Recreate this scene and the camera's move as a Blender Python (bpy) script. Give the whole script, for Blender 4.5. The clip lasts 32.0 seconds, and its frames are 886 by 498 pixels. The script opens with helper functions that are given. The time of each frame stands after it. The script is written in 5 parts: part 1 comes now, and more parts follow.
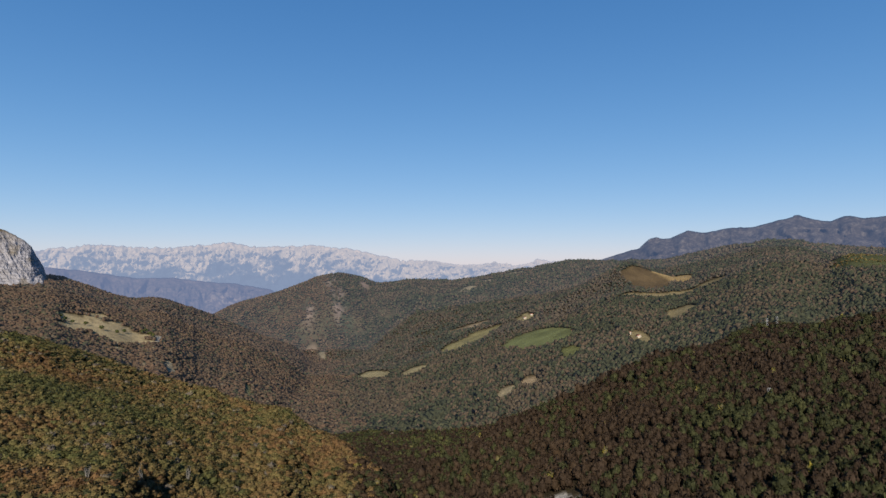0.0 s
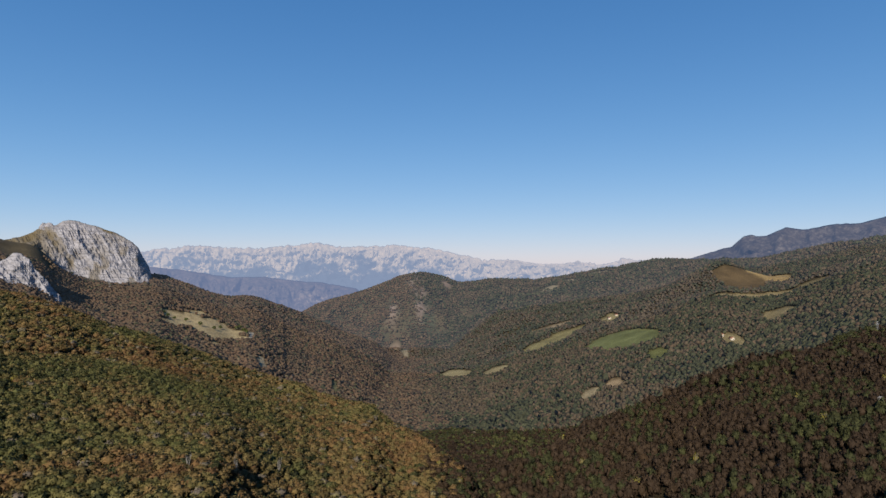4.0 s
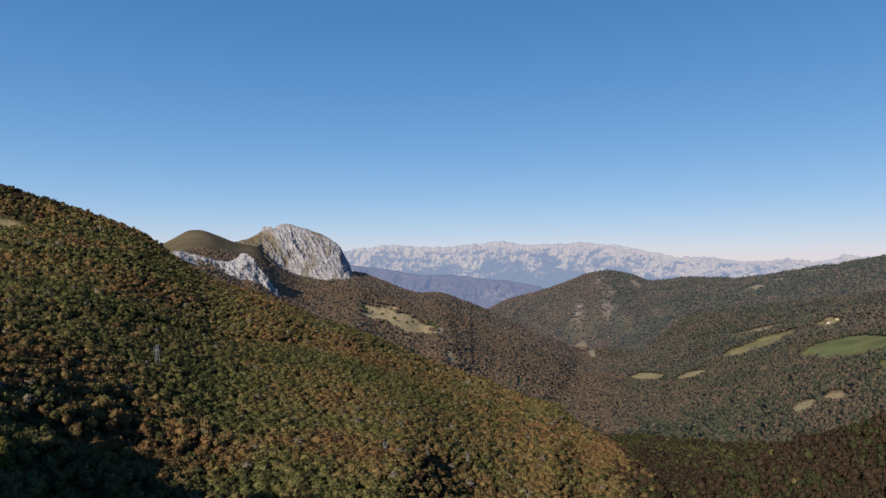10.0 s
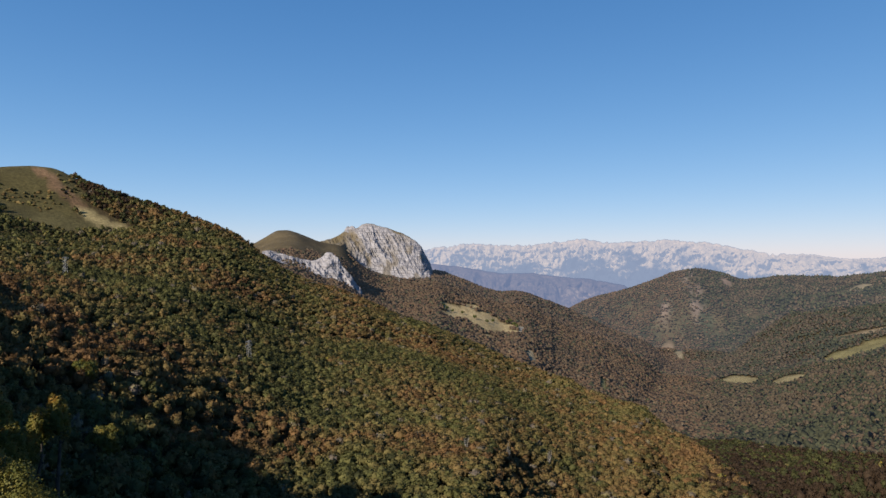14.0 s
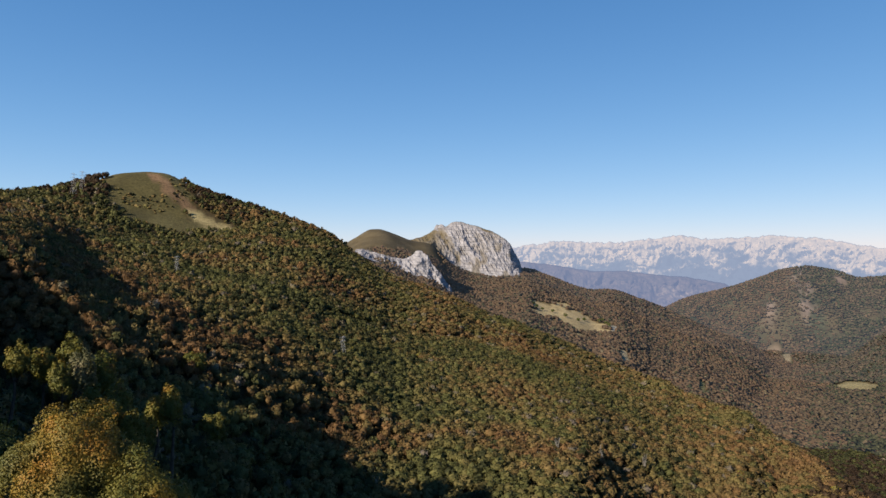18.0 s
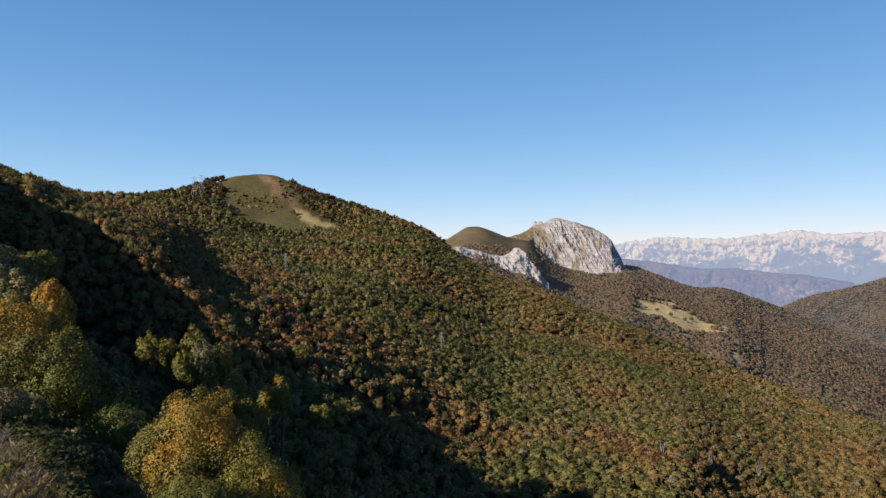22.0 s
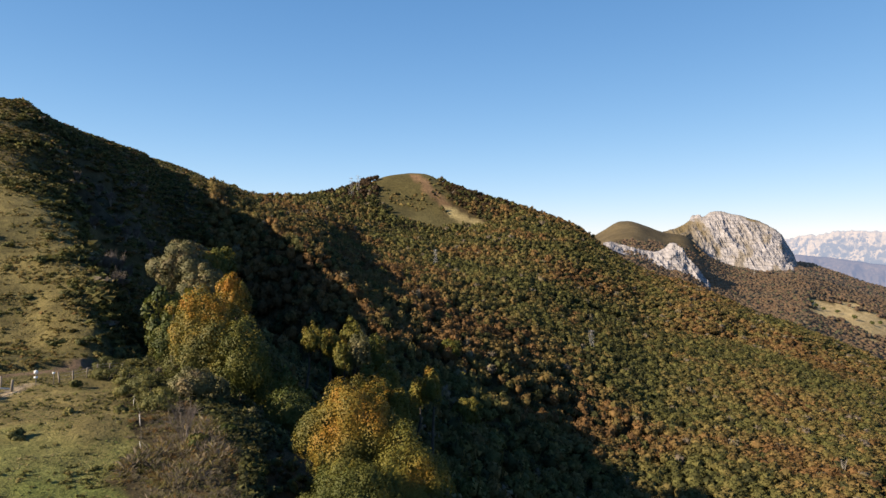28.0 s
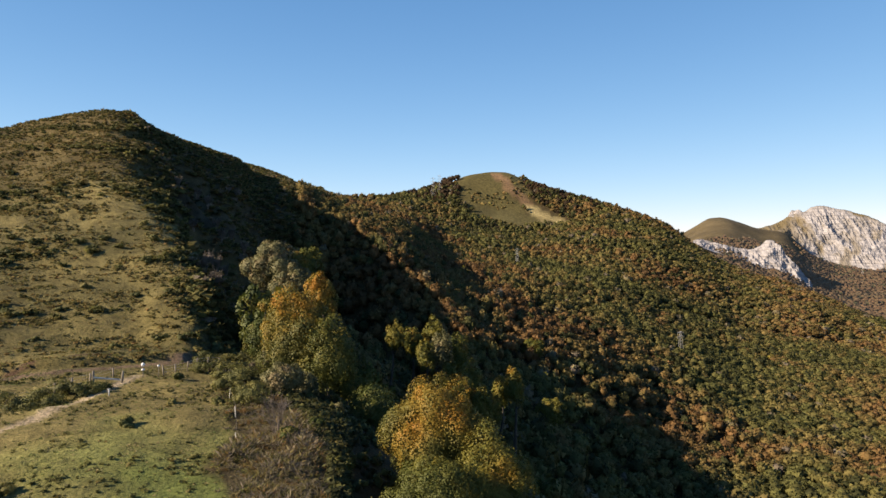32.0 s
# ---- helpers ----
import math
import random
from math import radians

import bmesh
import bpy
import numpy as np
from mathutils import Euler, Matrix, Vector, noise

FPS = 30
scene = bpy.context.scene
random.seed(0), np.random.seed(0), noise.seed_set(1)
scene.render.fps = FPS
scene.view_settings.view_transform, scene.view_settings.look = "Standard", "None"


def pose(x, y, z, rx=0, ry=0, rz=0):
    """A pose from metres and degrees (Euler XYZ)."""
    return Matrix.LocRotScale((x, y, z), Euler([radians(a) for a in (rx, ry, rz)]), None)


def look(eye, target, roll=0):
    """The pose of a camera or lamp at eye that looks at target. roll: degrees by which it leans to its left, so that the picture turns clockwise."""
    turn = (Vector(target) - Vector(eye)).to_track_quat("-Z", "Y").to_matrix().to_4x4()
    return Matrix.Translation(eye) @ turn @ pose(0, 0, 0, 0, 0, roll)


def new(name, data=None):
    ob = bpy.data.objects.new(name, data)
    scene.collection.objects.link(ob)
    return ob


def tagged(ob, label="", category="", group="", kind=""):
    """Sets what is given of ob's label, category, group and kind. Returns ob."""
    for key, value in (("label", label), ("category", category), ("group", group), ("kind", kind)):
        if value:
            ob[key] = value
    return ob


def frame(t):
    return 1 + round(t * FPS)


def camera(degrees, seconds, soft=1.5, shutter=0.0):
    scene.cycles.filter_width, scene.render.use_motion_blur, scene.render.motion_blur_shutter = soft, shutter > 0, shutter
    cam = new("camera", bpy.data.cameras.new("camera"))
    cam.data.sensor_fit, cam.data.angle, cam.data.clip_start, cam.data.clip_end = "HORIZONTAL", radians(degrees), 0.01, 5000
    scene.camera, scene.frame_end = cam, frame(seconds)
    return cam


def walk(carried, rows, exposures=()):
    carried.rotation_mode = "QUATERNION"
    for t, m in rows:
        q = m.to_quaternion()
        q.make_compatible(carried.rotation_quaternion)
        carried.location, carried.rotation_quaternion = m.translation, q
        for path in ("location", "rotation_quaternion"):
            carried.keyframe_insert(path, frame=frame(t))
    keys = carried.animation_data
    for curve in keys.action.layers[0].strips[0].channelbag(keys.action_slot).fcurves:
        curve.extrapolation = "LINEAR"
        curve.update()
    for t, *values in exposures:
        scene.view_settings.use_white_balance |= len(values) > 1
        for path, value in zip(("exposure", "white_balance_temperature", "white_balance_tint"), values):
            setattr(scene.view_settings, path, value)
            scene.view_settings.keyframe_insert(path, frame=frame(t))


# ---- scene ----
CAM_Z = 400.0   # the drone hovers at this height; the valley floor lies near zero
cam = camera(69.63, 32.0)
# seconds, yaw, pitch, roll in degrees
PATH = [
    (0.0, 0.00, 1.90, -0.03), (0.5, 1.07, 1.90, -0.01), (1.0, 2.27, 1.89, -0.01), (1.5, 3.42, 1.88, -0.00),
    (2.0, 4.53, 1.87, 0.00), (2.5, 5.29, 1.86, 0.00), (4.5, 8.28, 1.82, -0.01), (5.0, 9.55, 1.80, -0.01),
    (5.5, 11.07, 1.79, -0.01), (6.0, 12.68, 1.78, -0.01), (6.5, 14.19, 1.76, -0.01), (7.0, 15.74, 1.75, -0.01),
    (7.5, 17.13, 1.74, -0.01), (8.0, 18.61, 1.72, -0.01), (8.5, 19.99, 1.71, -0.00), (9.0, 21.36, 1.69, 0.01),
    (9.5, 22.52, 1.68, 0.01), (10.0, 23.77, 1.66, 0.02), (10.5, 25.00, 1.65, 0.03), (11.0, 26.32, 1.63, 0.04),
    (11.5, 27.43, 1.62, 0.06), (12.0, 28.38, 1.60, 0.07), (12.5, 28.97, 1.58, 0.09), (13.0, 29.58, 1.57, 0.10),
    (13.5, 30.25, 1.55, 0.11), (15.5, 33.04, 1.47, 0.17), (16.0, 33.81, 1.45, 0.19), (16.5, 35.03, 1.43, 0.20),
    (17.0, 36.45, 1.41, 0.21), (17.5, 37.66, 1.39, 0.22), (18.0, 38.94, 1.36, 0.23), (18.5, 40.05, 1.34, 0.24),
    (19.0, 41.22, 1.31, 0.25), (19.5, 42.35, 1.29, 0.25), (20.0, 43.52, 1.26, 0.26), (20.5, 44.56, 1.23, 0.26),
    (21.0, 45.65, 1.21, 0.26), (21.5, 46.66, 1.18, 0.26), (22.0, 47.73, 1.15, 0.25), (22.5, 48.77, 1.12, 0.25),
    (23.0, 49.91, 1.09, 0.24), (23.5, 51.02, 1.06, 0.23), (24.0, 52.20, 1.03, 0.22), (24.5, 53.30, 1.00, 0.21),
    (25.0, 54.48, 0.97, 0.20), (25.5, 55.58, 0.94, 0.19), (27.5, 59.86, 0.84, 0.17), (28.0, 60.92, 0.82, 0.16),
    (28.5, 61.90, 0.80, 0.17), (29.0, 62.93, 0.78, 0.17), (29.5, 63.88, 0.77, 0.19), (30.0, 64.88, 0.76, 0.21),
    (30.5, 65.82, 0.76, 0.23), (31.0, 66.73, 0.76, 0.27), (31.5, 67.40, 0.76, 0.31), (32.0, 68.24, 0.77, 0.37),
]
# the film's camera opens up as it turns towards the shaded hollow
EXPOSURE = [(0.0, 0.50, 6600, 10), (6.0, 0.48, 6600, 10), (13.0, 0.62, 6800, 11), (19.0, 0.82, 7150, 11), (25.0, 1.05, 7700, 12), (32.0, 1.22, 8400, 13)]
walk(cam, [(t, pose(0, 0, CAM_Z, 90 + p, r, y)) for t, y, p, r in PATH], EXPOSURE)

# ---- light ----
SUN_BEARING, SUN_HEIGHT = 175.0, 26.6
world = bpy.data.worlds.new("world")
scene.world = world
world.use_nodes = True
wn = world.node_tree
for n in list(wn.nodes):
    wn.nodes.remove(n)
sky = wn.nodes.new("ShaderNodeTexSky")
bg = wn.nodes.new("ShaderNodeBackground")
bg.inputs["Strength"].default_value = 0.08
wo = wn.nodes.new("ShaderNodeOutputWorld")
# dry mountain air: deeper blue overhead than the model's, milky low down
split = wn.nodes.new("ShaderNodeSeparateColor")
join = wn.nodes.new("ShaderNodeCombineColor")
# haze evens the sky out round the compass: mostly its profile opposite the sun
ways = wn.nodes.new("ShaderNodeTexCoord")
xyz = wn.nodes.new("ShaderNodeSeparateXYZ")
flat_length = wn.nodes.new("ShaderNodeMath")
flat_length.operation = 'SQRT'
sum_sq = wn.nodes.new("ShaderNodeMath")
sum_sq.operation = 'ADD'
wn.links.new(ways.outputs["Generated"], xyz.inputs[0])
for k in (0, 1):
    sq = wn.nodes.new("ShaderNodeMath")
    sq.operation = 'MULTIPLY'
    wn.links.new(xyz.outputs[k], sq.inputs[0])
    wn.links.new(xyz.outputs[k], sq.inputs[1])
    wn.links.new(sq.outputs[0], sum_sq.inputs[k])
wn.links.new(sum_sq.outputs[0], flat_length.inputs[0])
even = wn.nodes.new("ShaderNodeCombineXYZ")
wn.links.new(flat_length.outputs[0], even.inputs[1])
wn.links.new(xyz.outputs[2], even.inputs[2])
sky_even = wn.nodes.new("ShaderNodeTexSky")
for s_ in (sky, sky_even):
    s_.sky_type, s_.sun_disc = 'NISHITA', False
    s_.sun_elevation, s_.sun_rotation = radians(SUN_HEIGHT), radians(360 - SUN_BEARING)
    s_.altitude, s_.air_density, s_.dust_density, s_.ozone_density = 1400, 1.0, 0.6, 2.0
wn.links.new(even.outputs[0], sky_even.inputs["Vector"])
blend = wn.nodes.new("ShaderNodeMix")
blend.data_type = 'RGBA'
blend.inputs[0].default_value = 0.75
wn.links.new(sky.outputs[0], blend.inputs[6])
wn.links.new(sky_even.outputs[0], blend.inputs[7])
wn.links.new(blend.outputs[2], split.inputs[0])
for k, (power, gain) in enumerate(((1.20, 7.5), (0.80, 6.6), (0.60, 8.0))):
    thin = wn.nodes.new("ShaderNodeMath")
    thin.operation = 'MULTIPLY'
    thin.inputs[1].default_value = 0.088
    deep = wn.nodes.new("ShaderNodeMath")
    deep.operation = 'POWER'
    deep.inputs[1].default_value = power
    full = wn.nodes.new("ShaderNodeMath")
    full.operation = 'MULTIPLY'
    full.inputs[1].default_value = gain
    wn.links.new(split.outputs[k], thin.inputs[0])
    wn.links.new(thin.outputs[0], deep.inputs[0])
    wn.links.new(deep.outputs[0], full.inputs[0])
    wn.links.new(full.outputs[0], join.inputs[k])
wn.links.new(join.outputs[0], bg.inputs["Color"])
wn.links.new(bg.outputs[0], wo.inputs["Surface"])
sun_data = bpy.data.lights.new("sun", 'SUN')
sun_data.energy = 5.0
sun_data.angle = radians(0.53)
sun_data.color = (1.0, 0.92, 0.81)
sun = new("sun", sun_data)
_b, _e = radians(SUN_BEARING), radians(SUN_HEIGHT)
SUN_DIR = Vector((-math.sin(_b) * math.cos(_e), math.cos(_b) * math.cos(_e), math.sin(_e)))
sun.matrix_world = look(SUN_DIR * 900 + Vector((0, 0, CAM_Z)), (0, 0, CAM_Z))

# ---- materials ----


def material(name, rough=0.85, spec=0.2):
    """A material with its node tree and principled shader, ready for colour nodes."""
    m = bpy.data.materials.new(name)
    m.use_nodes = True
    nt = m.node_tree
    b = nt.nodes["Principled BSDF"]
    b.inputs["Roughness"].default_value = rough
    b.inputs["Specular IOR Level"].default_value = spec
    return m, nt, b


def node(nt, kind, **values):
    n = nt.nodes.new("ShaderNode" + kind)
    for k, v in values.items():
        n.inputs[k.replace("_", " ")].default_value = v
    return n


def noise_tex(nt, scale, detail=4.0, rough=0.6, stretch=None, turn=None):
    tc = nt.nodes.new("ShaderNodeNewGeometry")
    mp = nt.nodes.new("ShaderNodeMapping")
    if stretch:
        mp.inputs["Scale"].default_value = stretch
    if turn:
        mp.inputs["Rotation"].default_value = [radians(a) for a in turn]
    n = nt.nodes.new("ShaderNodeTexNoise")
    n.inputs["Scale"].default_value = scale
    n.inputs["Detail"].default_value = detail
    n.inputs["Roughness"].default_value = rough
    nt.links.new(tc.outputs["Position"], mp.inputs["Vector"])
    nt.links.new(mp.outputs[0], n.inputs["Vector"])
    return n.outputs["Fac"]


def ramp(nt, fac, stops, interp='LINEAR'):
    r = nt.nodes.new("ShaderNodeValToRGB")
    r.color_ramp.interpolation = interp
    els = r.color_ramp.elements
    while len(els) > 1:
        els.remove(els[-1])
    els[0].position, els[0].color = stops[0][0], (*stops[0][1], 1)
    for p, c in stops[1:]:
        e = els.new(p)
        e.color = (*c, 1)
    nt.links.new(fac, r.inputs[0])
    return r.outputs[0]


def mix(nt, fac, a, b, mode='MIX'):
    m = nt.nodes.new("ShaderNodeMix")
    m.data_type = 'RGBA'
    m.blend_type = mode
    for sock, v in ((0, fac), (6, a), (7, b)):
        if isinstance(v, (int, float)):
            m.inputs[sock].default_value = v
        elif isinstance(v, tuple):
            m.inputs[sock].default_value = (*v, 1)
        else:
            nt.links.new(v, m.inputs[sock])
    return m.outputs[2]


def bump(nt, b, height, strength, dist):
    n = nt.nodes.new("ShaderNodeBump")
    n.inputs["Strength"].default_value = strength
    n.inputs["Distance"].default_value = dist
    nt.links.new(height, n.inputs["Height"])
    nt.links.new(n.outputs[0], b.inputs["Normal"])


def grey(v):
    return (v, v, v)


FOLIAGE = [(0.00, (0.028, 0.031, 0.014)), (0.16, (0.054, 0.056, 0.021)), (0.32, (0.104, 0.103, 0.035)),
           (0.46, (0.150, 0.113, 0.043)), (0.58, (0.172, 0.097, 0.041)), (0.68, (0.056, 0.036, 0.020)),
           (0.83, (0.042, 0.028, 0.018)), (0.87, (0.170, 0.140, 0.112)), (0.90, (0.170, 0.140, 0.112)), (0.96, (0.16, 0.14, 0.024)), (1.0, (0.22, 0.11, 0.014))]


# haze before the far hills, painted as a bluish emission of woods and ground
HAZE_GLOW = (0.30, 0.40, 0.58)


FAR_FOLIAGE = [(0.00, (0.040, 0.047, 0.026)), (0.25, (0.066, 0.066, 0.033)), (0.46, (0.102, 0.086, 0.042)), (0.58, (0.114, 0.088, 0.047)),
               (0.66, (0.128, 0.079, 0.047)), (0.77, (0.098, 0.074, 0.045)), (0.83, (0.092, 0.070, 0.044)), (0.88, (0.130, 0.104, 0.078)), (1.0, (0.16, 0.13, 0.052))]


def foliage_material(name, fine, air=0.0, stops=FOLIAGE):
    """Autumn leaves: the colour runs from dark green over olive and ochre to rust by the tree's own tint."""
    m, nt, b = material(name, 0.75, 0.15)
    at = nt.nodes.new("ShaderNodeAttribute")
    at.attribute_name = "tint"
    tint = at.outputs["Fac"]
    isl = nt.nodes.new("ShaderNodeNewGeometry")
    add = nt.nodes.new("ShaderNodeMath")
    add.operation = 'MULTIPLY_ADD'
    nt.links.new(isl.outputs["Random Per Island"], add.inputs[0])
    add.inputs[1].default_value = 0.05
    nt.links.new(tint, add.inputs[2])
    col = ramp(nt, add.outputs[0], stops)
    vary = ramp(nt, isl.outputs["Random Per Island"], [(0, grey(0.70)), (1, grey(1.30))] if fine > 1 else [(0, grey(0.82)), (1, grey(1.16))])
    col = mix(nt, 1.0, col, vary, 'MULTIPLY')
    col = mix(nt, 1.0, col, ramp(nt, noise_tex(nt, fine, 3), [(0.3, grey(0.72)), (0.7, grey(1.22))]), 'MULTIPLY')
    nt.links.new(col, b.inputs["Base Color"])
    # haze before the far woods, as emission; zero for the near leaves
    b.inputs["Emission Color"].default_value = (*HAZE_GLOW, 1)
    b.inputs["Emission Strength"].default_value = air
    through_leaf = nt.nodes.new("ShaderNodeBsdfTranslucent")
    nt.links.new(col, through_leaf.inputs["Color"])
    blend = nt.nodes.new("ShaderNodeMixShader")
    blend.inputs[0].default_value = 0.34
    nt.links.new(b.outputs[0], blend.inputs[1])
    nt.links.new(through_leaf.outputs[0], blend.inputs[2])
    nt.links.new(blend.outputs[0], nt.nodes["Material Output"].inputs["Surface"])
    return m


leaf_mat = foliage_material("autumn_leaves", 2.2)
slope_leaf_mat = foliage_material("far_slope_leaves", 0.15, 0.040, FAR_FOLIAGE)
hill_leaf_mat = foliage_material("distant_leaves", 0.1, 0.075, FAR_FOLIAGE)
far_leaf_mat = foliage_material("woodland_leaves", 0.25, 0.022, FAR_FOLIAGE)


def tree_leaf(name, stops, top=0.0):
    """Leaves of a tree near by: leaf to leaf variation between the given colours."""
    m, nt, b = material(name, 0.65, 0.25)
    isl = nt.nodes.new("ShaderNodeNewGeometry")
    big = noise_tex(nt, 0.28, 3)
    f = nt.nodes.new("ShaderNodeMath")
    f.operation = 'MULTIPLY_ADD'
    nt.links.new(isl.outputs["Random Per Island"], f.inputs[0])
    f.inputs[1].default_value = 0.22
    wide = nt.nodes.new("ShaderNodeMapRange")
    wide.inputs[1].default_value, wide.inputs[2].default_value = 0.34, 0.66
    nt.links.new(big, wide.inputs[0])
    nt.links.new(wide.outputs[0], f.inputs[2])
    n = nt.nodes.new("ShaderNodeMath")
    n.operation = 'SUBTRACT'
    nt.links.new(f.outputs[0], n.inputs[0])
    n.inputs[1].default_value = 0.15
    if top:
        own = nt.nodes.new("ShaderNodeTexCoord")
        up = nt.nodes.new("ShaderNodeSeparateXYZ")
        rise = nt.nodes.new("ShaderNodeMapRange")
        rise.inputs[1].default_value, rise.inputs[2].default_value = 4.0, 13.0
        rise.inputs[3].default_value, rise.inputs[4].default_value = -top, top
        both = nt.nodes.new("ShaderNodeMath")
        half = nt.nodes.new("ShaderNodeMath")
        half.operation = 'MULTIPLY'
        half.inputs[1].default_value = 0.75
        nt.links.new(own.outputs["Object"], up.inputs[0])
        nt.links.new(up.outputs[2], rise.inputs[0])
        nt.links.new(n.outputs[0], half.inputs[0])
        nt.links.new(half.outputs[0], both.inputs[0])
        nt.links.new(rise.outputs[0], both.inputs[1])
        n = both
    col = ramp(nt, n.outputs[0], stops)
    nt.links.new(col, b.inputs["Base Color"])
    tr = nt.nodes.new("ShaderNodeBsdfTranslucent")
    nt.links.new(col, tr.inputs["Color"])
    ms = nt.nodes.new("ShaderNodeMixShader")
    ms.inputs[0].default_value = 0.22
    out = nt.nodes["Material Output"]
    nt.links.new(b.outputs[0], ms.inputs[1])
    nt.links.new(tr.outputs[0], ms.inputs[2])
    nt.links.new(ms.outputs[0], out.inputs["Surface"])
    return m


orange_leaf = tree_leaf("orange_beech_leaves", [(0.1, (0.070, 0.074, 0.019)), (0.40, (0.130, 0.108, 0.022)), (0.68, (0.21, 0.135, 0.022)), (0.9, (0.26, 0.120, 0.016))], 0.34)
olive_leaf = tree_leaf("olive_beech_leaves", [(0.1, (0.060, 0.072, 0.016)), (0.45, (0.11, 0.108, 0.020)), (0.75, (0.17, 0.125, 0.022)), (0.95, (0.20, 0.11, 0.020))])
green_leaf = tree_leaf("green_leaves", [(0.1, (0.030, 0.045, 0.012)), (0.6, (0.07, 0.085, 0.02)), (0.95, (0.11, 0.10, 0.025))])
grey_leaf = tree_leaf("greyish_willow_leaves", [(0.1, (0.07, 0.075, 0.035)), (0.6, (0.14, 0.13, 0.06)), (0.95, (0.17, 0.13, 0.07))])
rust_leaf = tree_leaf("rust_leaves", [(0.1, (0.06, 0.05, 0.016)), (0.5, (0.12, 0.065, 0.02)), (0.95, (0.15, 0.06, 0.018))])
broom_leaf = tree_leaf("broom_twigs", [(0.1, (0.058, 0.064, 0.019)), (0.6, (0.118, 0.117, 0.036)), (0.95, (0.18, 0.16, 0.052))])
heather_leaf = tree_leaf("dry_heather_twigs", [(0.1, (0.05, 0.037, 0.026)), (0.6, (0.10, 0.073, 0.05)), (0.95, (0.15, 0.115, 0.08))])
bare_twig = tree_leaf("bare_grey_twigs", [(0.1, (0.10, 0.085, 0.075)), (0.6, (0.17, 0.14, 0.12)), (0.95, (0.23, 0.19, 0.165))])

grass_mat = tree_leaf("grass_blades", [(0.1, (0.075, 0.10, 0.02)), (0.45, (0.125, 0.135, 0.035)), (0.7, (0.20, 0.165, 0.065)), (0.95, (0.27, 0.21, 0.10))])
bark, nt, b = material("bark", 0.9, 0.1)
nt.links.new(ramp(nt, noise_tex(nt, 3.0, 5, stretch=(1, 1, 0.25)), [(0.3, (0.035, 0.03, 0.025)), (0.7, (0.10, 0.088, 0.075))]), b.inputs["Base Color"])
pale_bark, nt, b = material("pale_bark", 0.9, 0.1)
nt.links.new(ramp(nt, noise_tex(nt, 3.0, 5, stretch=(1, 1, 0.25)), [(0.3, (0.12, 0.11, 0.095)), (0.7, (0.27, 0.25, 0.22))]), b.inputs["Base Color"])

# ground: the land cover's own colours, with tufts, stones and soil over them
ground_mat, nt, b = material("ground", 0.95, 0.1)
cover = nt.nodes.new("ShaderNodeAttribute")
cover.attribute_name = "cover"
col = cover.outputs["Color"]
col = mix(nt, 1.0, col, ramp(nt, noise_tex(nt, 0.02, 5), [(0.3, grey(0.7)), (0.7, grey(1.3))]), 'MULTIPLY')
col = mix(nt, 1.0, col, ramp(nt, noise_tex(nt, 0.35, 5, 0.7), [(0.32, grey(0.55)), (0.68, grey(1.4))]), 'MULTIPLY')
col = mix(nt, 1.0, col, ramp(nt, noise_tex(nt, 3.0, 4, 0.7), [(0.32, (0.62, 0.66, 0.6)), (0.68, (1.38, 1.32, 1.3))]), 'MULTIPLY')
nt.links.new(col, b.inputs["Base Color"])
bump(nt, b, noise_tex(nt, 1.2, 6, 0.75), 0.9, 0.6)

hill_mat, nt, b = material("distant_hill_ground", 0.95, 0.05)
cover = nt.nodes.new("ShaderNodeAttribute")
cover.attribute_name = "cover"
col = mix(nt, 1.0, cover.outputs["Color"], ramp(nt, noise_tex(nt, 0.02, 6, 0.7), [(0.3, grey(0.6)), (0.7, grey(1.35))]), 'MULTIPLY')
nt.links.new(col, b.inputs["Base Color"])
# haze of the far hills, given to the ground as emission
b.inputs["Emission Color"].default_value = (*HAZE_GLOW, 1)
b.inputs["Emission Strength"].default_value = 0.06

# grey limestone with tilted beds
lime_mat, nt, b = material("limestone", 0.9, 0.15)
beds = noise_tex(nt, 0.02, 6, 0.65, stretch=(1.0, 1.0, 4.0), turn=(0, 58, 36))
fine = noise_tex(nt, 0.12, 6, 0.7)
col = ramp(nt, beds, [(0.25, (0.135, 0.129, 0.135)), (0.40, (0.205, 0.197, 0.206)), (0.58, (0.262, 0.253, 0.265)), (0.8, (0.20, 0.188, 0.193))])
col = mix(nt, 1.0, col, ramp(nt, fine, [(0.3, grey(0.76)), (0.65, grey(1.12))]), 'MULTIPLY')
strata = noise_tex(nt, 0.055, 4, 0.6, stretch=(0.6, 0.6, 7.0), turn=(0, 58, 36))
col = mix(nt, 1.0, col, ramp(nt, strata, [(0.38, grey(0.60)), (0.47, grey(1.0)), (0.62, grey(1.10))]), 'MULTIPLY')
# turf, and the cleft shade painted on the peak
cov = nt.nodes.new("ShaderNodeAttribute")
cov.attribute_name = "turf"
col = mix(nt, cov.outputs["Fac"], col, (0.105, 0.082, 0.045))
nt.links.new(col, b.inputs["Base Color"])
bump(nt, b, fine, 0.6, 4.0)


